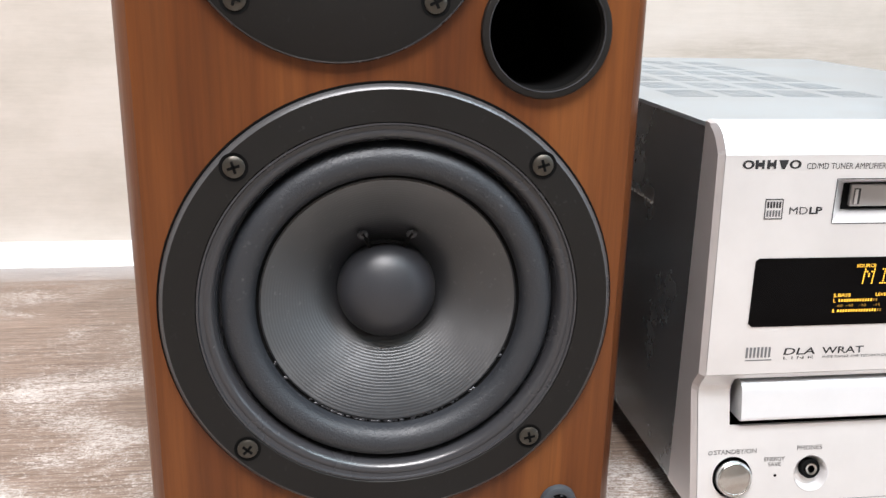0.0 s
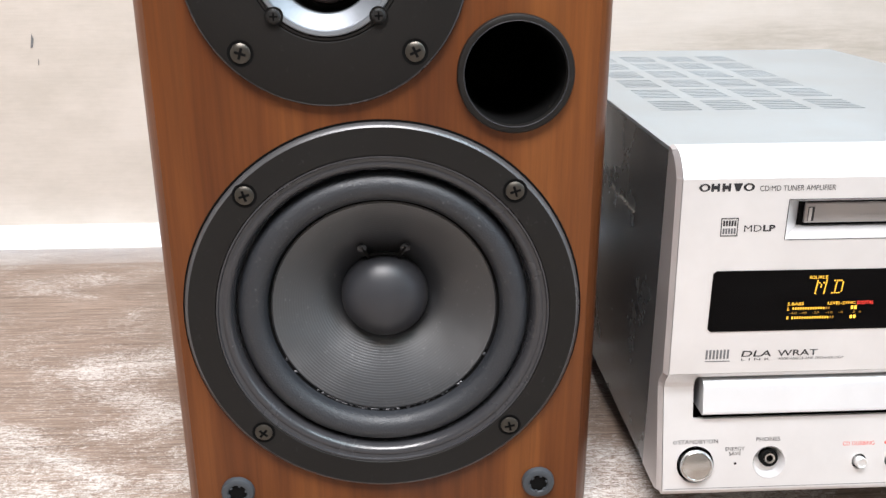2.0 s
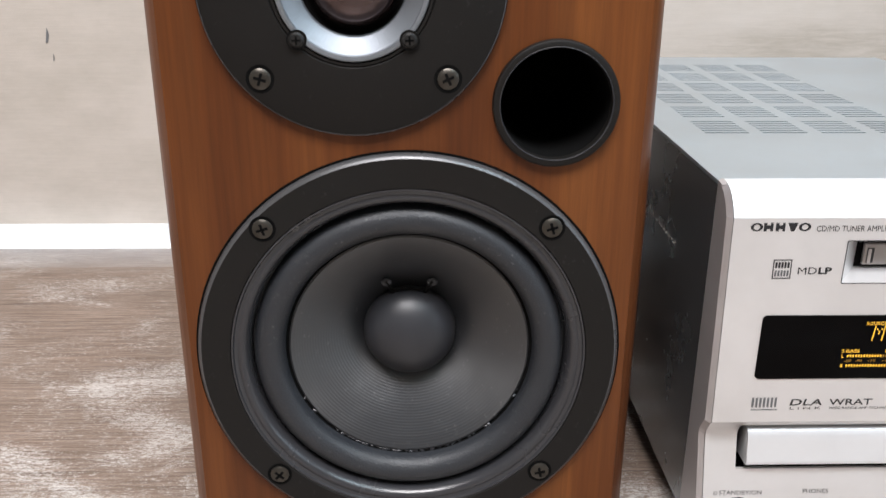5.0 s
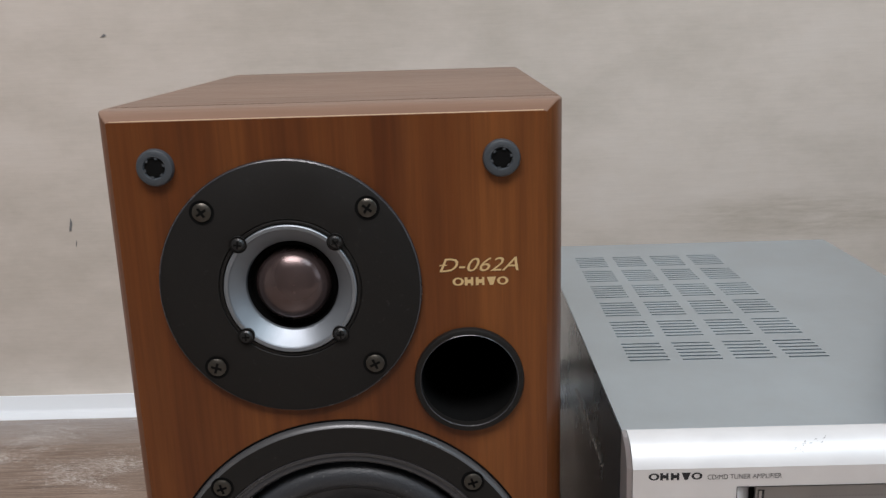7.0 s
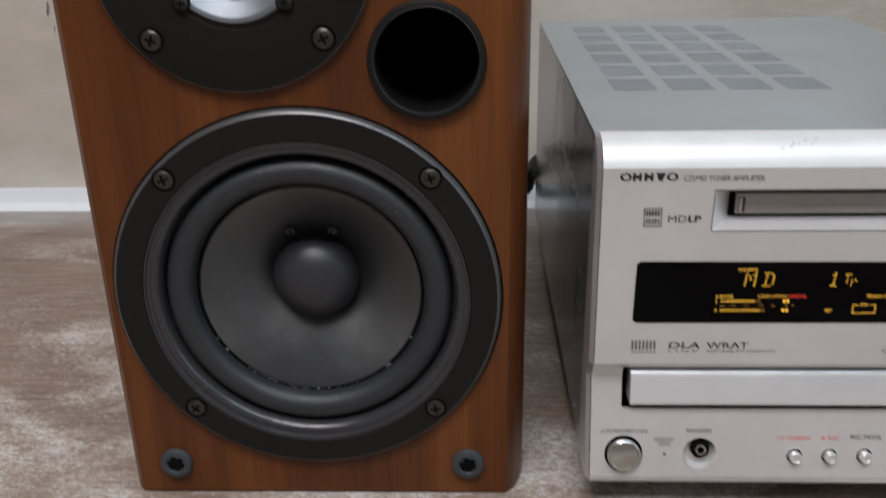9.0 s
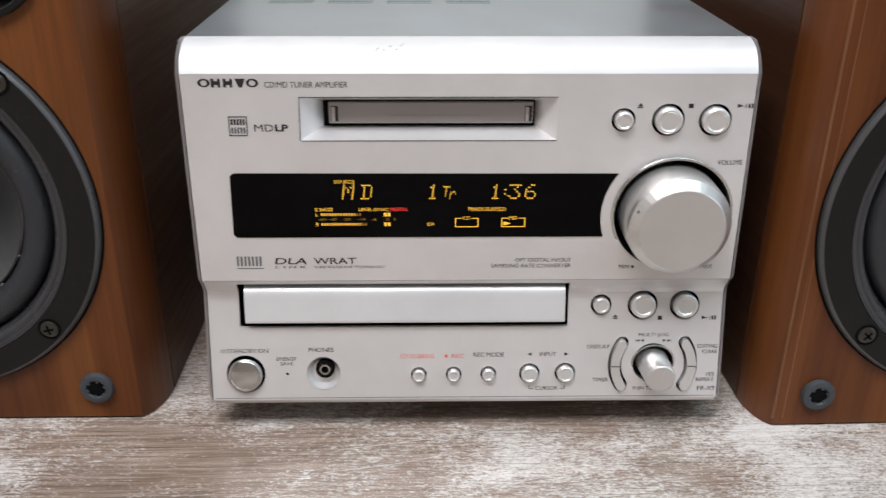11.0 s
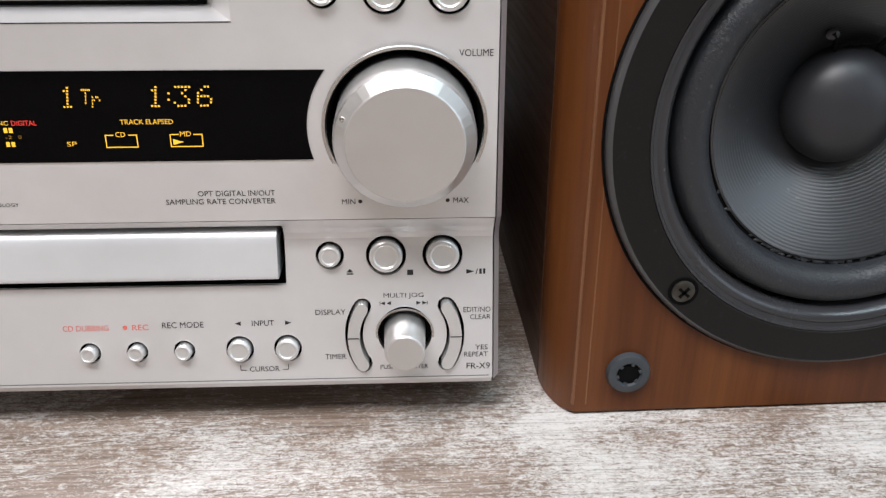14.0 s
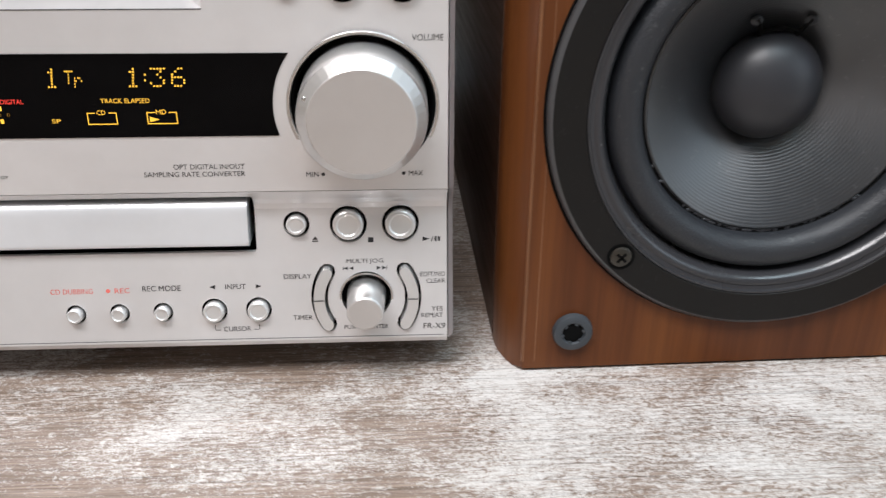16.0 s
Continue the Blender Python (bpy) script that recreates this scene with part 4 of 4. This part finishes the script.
# disc tray
tr = [(0.0060, 0.0648), (0.0012, 0.0648), (0.0001, 0.0646), (-0.0010, 0.0641), (-0.0019, 0.0632), (-0.0025, 0.0620), (-0.0029, 0.0606), (-0.0033, 0.0585), (-0.0045, 0.0516), (-0.0047, 0.0508), (-0.0045, 0.0501), (-0.0038, 0.0496), (0.0080, 0.0496), (0.0080, 0.0648)]
part("disc_tray", prism(tr, -0.0890, 0.0366), TRAY, amp, "silver disc tray front", smooth=True)

# jog dial and its two curved rockers
m = Matrix.Translation((JX, lower(JZ), JZ)) @ Matrix.Rotation(-0.10, 4, "X")
part("jog_well", lathe([(JR + 0.0006, 0.0003), (JR, 0.0004), (JR - 0.0003, -0.0008), (JR - 0.0012, -0.0060), (0, -0.0060)], 48, JX, JZ, lower(JZ)), CHROME, amp)
jog = part("jog_dial", lathe([(0.0064, -0.0050), (0.0062, 0.0020), (0.0059, 0.0128), (0.0056, 0.0138), (0.0052, 0.0141)], 48), KNOB, amp, "small silver jog dial", m, True)
part("jog_face", lathe([(0.0054, 0.0140), (0.0050, 0.01415), (0, 0.01415)], 48), KNOB_FACE, jog)
part("jog_shade", lathe([(JR - 0.0006, -0.0030), (0, -0.0032)], 40), DARK, jog)
for a in (ARC_L, ARC_R):
    bm = bmesh.new()
    f = bm.faces.new([bm.verts.new((x, lower(z) - 0.0016, z)) for x, z in arc_shape(*a)])
    r = bmesh.ops.extrude_face_region(bm, geom=[f])
    for v in [g for g in r["geom"] if isinstance(g, bmesh.types.BMVert)]:
        v.co.y += 0.0050
    rk = part("rocker_button", bm, BUTTON, amp, "curved silver rocker button")
    s = -1 if a is ARC_L else 1
    ink(rk, rect(JX + s * 0.0154 - 0.0017, JX + s * 0.0154 + 0.0017, JZ - 0.0007, JZ - 0.0004), INK, lambda z: lower(z) - 0.0017, "split_line")
    bm = bmesh.new()
    bm.faces.new([bm.verts.new((x, lower(z) + 0.0035, z)) for x, z in arc_shape(*grown(a, 0.0009))])
    part("button_gap", bm, DARK, rk)

# printed words
emblem_row(amp, -0.0979, 0.1456, 0.0212, 0.0031, INK, upper)
for s, x, z, w, h, mat, al in (
        ("CD/MD TUNER AMPLIFIER", -0.0746, 0.1450, 0.0293, 0.0021, GREY_INK, "LEFT"),
        ("VOLUME", 0.0892, 0.1160, 0.0092, 0.0019, GREY_INK, "LEFT"),
        ("MIN", 0.0562, 0.0741, 0.0038, 0.0016, INK, "LEFT"), ("MAX", 0.0878, 0.0741, 0.0044, 0.0016, INK, "LEFT"),
        ("OPT DIGITAL IN/OUT", 0.0376, 0.0771, 0.0215, 0.0016, GREY_INK, "RIGHT"), ("SAMPLING RATE CONVERTER", 0.0376, 0.0747, 0.0306, 0.0016, GREY_INK, "RIGHT"),
        ("WIDE RANGE AMP TECHNOLOGY", -0.0606, 0.0745, 0.0270, 0.0010, GREY_INK, "LEFT"), ("L I N K", -0.0754, 0.0745, 0.0118, 0.0010, INK, "LEFT")):
    lettering(amp, s, x, z, w, h, mat, upper, al)
for s, x, z, w, h, mat, al in (
        ("STANDBY/ON", -0.0978, 0.0372, 0.0166, 0.0017, GREY_INK, "LEFT"), ("ENERGY", -0.0740, 0.0338, 0.0080, 0.0015, GREY_INK, "CENTER"), ("SAVE", -0.0740, 0.0318, 0.0050, 0.0015, GREY_INK, "CENTER"),
        ("PHONES", -0.0601, 0.0375, 0.0100, 0.0017, GREY_INK, "CENTER"), ("CD DUBBING", -0.0217, 0.0346, 0.0135, 0.0017, RED_INK, "CENTER"), ("REC", -0.0056, 0.0346, 0.0048, 0.0017, RED_INK, "CENTER"),
        ("REC MODE", 0.0070, 0.0351, 0.0123, 0.0018, INK, "CENTER"), ("INPUT", 0.0308, 0.0352, 0.0066, 0.0017, INK, "CENTER"), ("CURSOR", 0.0306, 0.0209, 0.0090, 0.0016, INK, "CENTER"),
        ("MULTI JOG", 0.0731, 0.0428, 0.0120, 0.0018, INK, "CENTER"), ("DISPLAY", 0.0556, 0.0382, 0.0090, 0.0016, INK, "RIGHT"), ("TIMER", 0.0554, 0.0243, 0.0064, 0.0016, INK, "RIGHT"),
        ("EDIT/NO", 0.0993, 0.0382, 0.0082, 0.0016, GREY_INK, "RIGHT"), ("CLEAR", 0.0993, 0.0359, 0.0062, 0.0015, GREY_INK, "RIGHT"), ("YES", 0.0985, 0.0264, 0.0038, 0.0015, GREY_INK, "RIGHT"),
        ("REPEAT", 0.0985, 0.0242, 0.0072, 0.0015, GREY_INK, "RIGHT"), ("FR-X9", 0.0992, 0.0205, 0.0072, 0.0019, INK, "RIGHT"), ("PUSH TO ENTER", 0.0730, 0.0207, 0.0146, 0.0014, INK, "CENTER")):
    lettering(amp, s, x, z, w, h, mat, lower, al)
ink(amp, rect(AX0 + 0.003, AX1 - 0.003, 0.0173, 0.0175), MID_INK, lower, "joint_shade_line")
# emblems as plain shapes
for q in (rect(-0.0884, -0.0817, 0.1332, 0.1336), rect(-0.0884, -0.0817, 0.1263, 0.1267), rect(-0.0884, -0.0880, 0.1267, 0.1332), rect(-0.0821, -0.0817, 0.1267, 0.1332)):
    ink(amp, q, GREY_INK, upper, "emblem")
for k in range(2):
    bars(amp, -0.0876, 0.1315 - 0.0031 * k, 0.0054, 0.0022, 5, INK if k == 0 else MID_INK, upper, "emblem", 0.3)
lettering(amp, "MD", -0.0793, 0.1293, 0.0068, 0.0026, GREY_INK, upper)
lettering(amp, "LP", -0.0719, 0.1293, 0.0048, 0.0026, INK, upper, weight=0.035)
bars(amp, -0.0900, 0.0770, 0.0100, 0.0040, 7, MID_INK, upper, "emblem", 0.42)
ink(amp, rect(-0.0900, -0.0800, 0.0738, 0.0742), MID_INK, upper, "emblem")
lettering(amp, "DLA", -0.0756, 0.0770, 0.0122, 0.0026, INK, upper, shear=0.12, weight=0.01)
lettering(amp, "WRAT", -0.0608, 0.0770, 0.0162, 0.0026, INK, upper, weight=0.01)


def eject(x, z, yf, s=0.0010):
    ink(amp, [(x - s, z - s * 0.1), (x + s, z - s * 0.1), (x, z + s)], INK, yf, "eject_symbol")
    ink(amp, rect(x - s, x + s, z - s * 0.75, z - s * 0.4), INK, yf, "eject_symbol")


def stop_play(x1, x2, z, yf):
    ink(amp, rect(x1 - 0.0009, x1 + 0.0009, z - 0.0008, z + 0.0008), INK, yf, "stop_symbol")
    ink(amp, [(x2 - 0.0030, z - 0.0007), (x2 - 0.0006, z), (x2 - 0.0030, z + 0.0007)], INK, yf, "play_symbol")
    ink(amp, [(x2 - 0.0003, z - 0.0008), (x2, z - 0.0008), (x2 + 0.0005, z + 0.0008), (x2 + 0.0002, z + 0.0008)], GREY_INK, yf, "play_symbol")
    for d in (0.0009, 0.0020):
        ink(amp, rect(x2 + d, x2 + d + 0.0007, z - 0.0008, z + 0.0008), INK, yf, "pause_symbol")


eject(0.0591, 0.1372, upper)
stop_play(0.0773, 0.0970, 0.1372, upper)
eject(0.0573, 0.0503, lower)
stop_play(0.0752, 0.0950, 0.0499, lower)
for x in (0.0614, 0.0862):
    ink(amp, circle(x, 0.0741, 0.0006, 12), INK, upper, "scale_dot")
ink(amp, circle(-0.0101, 0.0346, 0.0007, 12), RED_INK, lower, "record_dot")
ink(amp, [(0.0224, 0.0352), (0.0242, 0.0345), (0.0242, 0.0359)], INK, lower, "arrow")
ink(amp, [(0.0392, 0.0352), (0.0374, 0.0345), (0.0374, 0.0359)], INK, lower, "arrow")
for s in (-1, 1):
    c = 0.0731 + s * 0.0048
    for d in (-0.0010, 0.0008):
        ink(amp, [(c + s * (d + 0.0014), 0.0406), (c + s * d, 0.0412), (c + s * d, 0.0400)], INK, lower, "skip_arrow")
    ink(amp, rect(c + s * 0.0023 - 0.0001, c + s * 0.0023 + 0.0001, 0.0400, 0.0412), INK, lower, "skip_arrow")
    x = 0.0306 + s * 0.0072
    ink(amp, rect(x - 0.0001, x + 0.0001, 0.0207, 0.0223), INK, lower, "bracket")
    ink(amp, rect(min(x, x - s * 0.0018), max(x, x - s * 0.0018), 0.0205, 0.0207), INK, lower, "bracket")
bm = bmesh.new()
ring = [[bm.verts.new((-0.0993 + r * math.cos(2 * math.pi * k / 20), lower(0.0372) - 0.00035, 0.0372 + r * math.sin(2 * math.pi * k / 20))) for k in range(20)] for r in (0.0006, 0.0008)]
bridge(bm, ring[0], ring[1])
part("power_symbol", bm, GREY_INK, amp)

# ---- cables behind ----
c1 = thing("speaker_cable", "black speaker cable looped behind the loudspeaker", "cable")
part("cord", tube([(-0.190, 0.300, 0.070), (-0.150, 0.318, 0.066), (-0.122, 0.322, 0.050), (-0.112, 0.318, 0.046), (-0.104, 0.330, 0.052), (-0.085, 0.335, 0.060), (-0.070, 0.3132, 0.060)], 0.0040), CABLE, c1, smooth=True)
part("cord", tube([(-0.190, 0.300, 0.058), (-0.150, 0.325, 0.040), (-0.128, 0.330, 0.024), (-0.112, 0.326, 0.030), (-0.104, 0.332, 0.046), (-0.080, 0.335, 0.052), (-0.070, 0.3132, 0.050)], 0.0040), CABLE, c1, smooth=True)
part("plug", tube([(-0.1130, 0.318, 0.036), (-0.1155, 0.318, 0.034)], 0.0022), CHROME, c1, "shiny metal plug")
part("plug", tube([(-0.1205, 0.320, 0.029), (-0.1230, 0.320, 0.027)], 0.0022), CHROME, c1, "shiny metal plug")
part("plug", tube([(-0.126, 0.310, 0.064), (-0.116, 0.312, 0.062)], 0.0055), CABLE, c1, "black plug body")

# ---- marks on the wallpaper ----
for x, z, w, h in ((-0.5185, 0.1535, 0.0020, 0.0062), (-0.468, 0.318, 0.0030, 0.0013), (-0.5155, 0.136, 0.0007, 0.003)):
    mk = bmesh.new()
    mk.faces.new([mk.verts.new((x + a * w, WALL_Y - 0.0006, z + c * h)) for a, c in ((-0.9, -1), (0.1, -0.9), (1, 0.2), (0.4, 1), (-0.1, 0.3))])
    solid("trim", mk, SCUFF, "small dark scratch in the wallpaper", "mark")
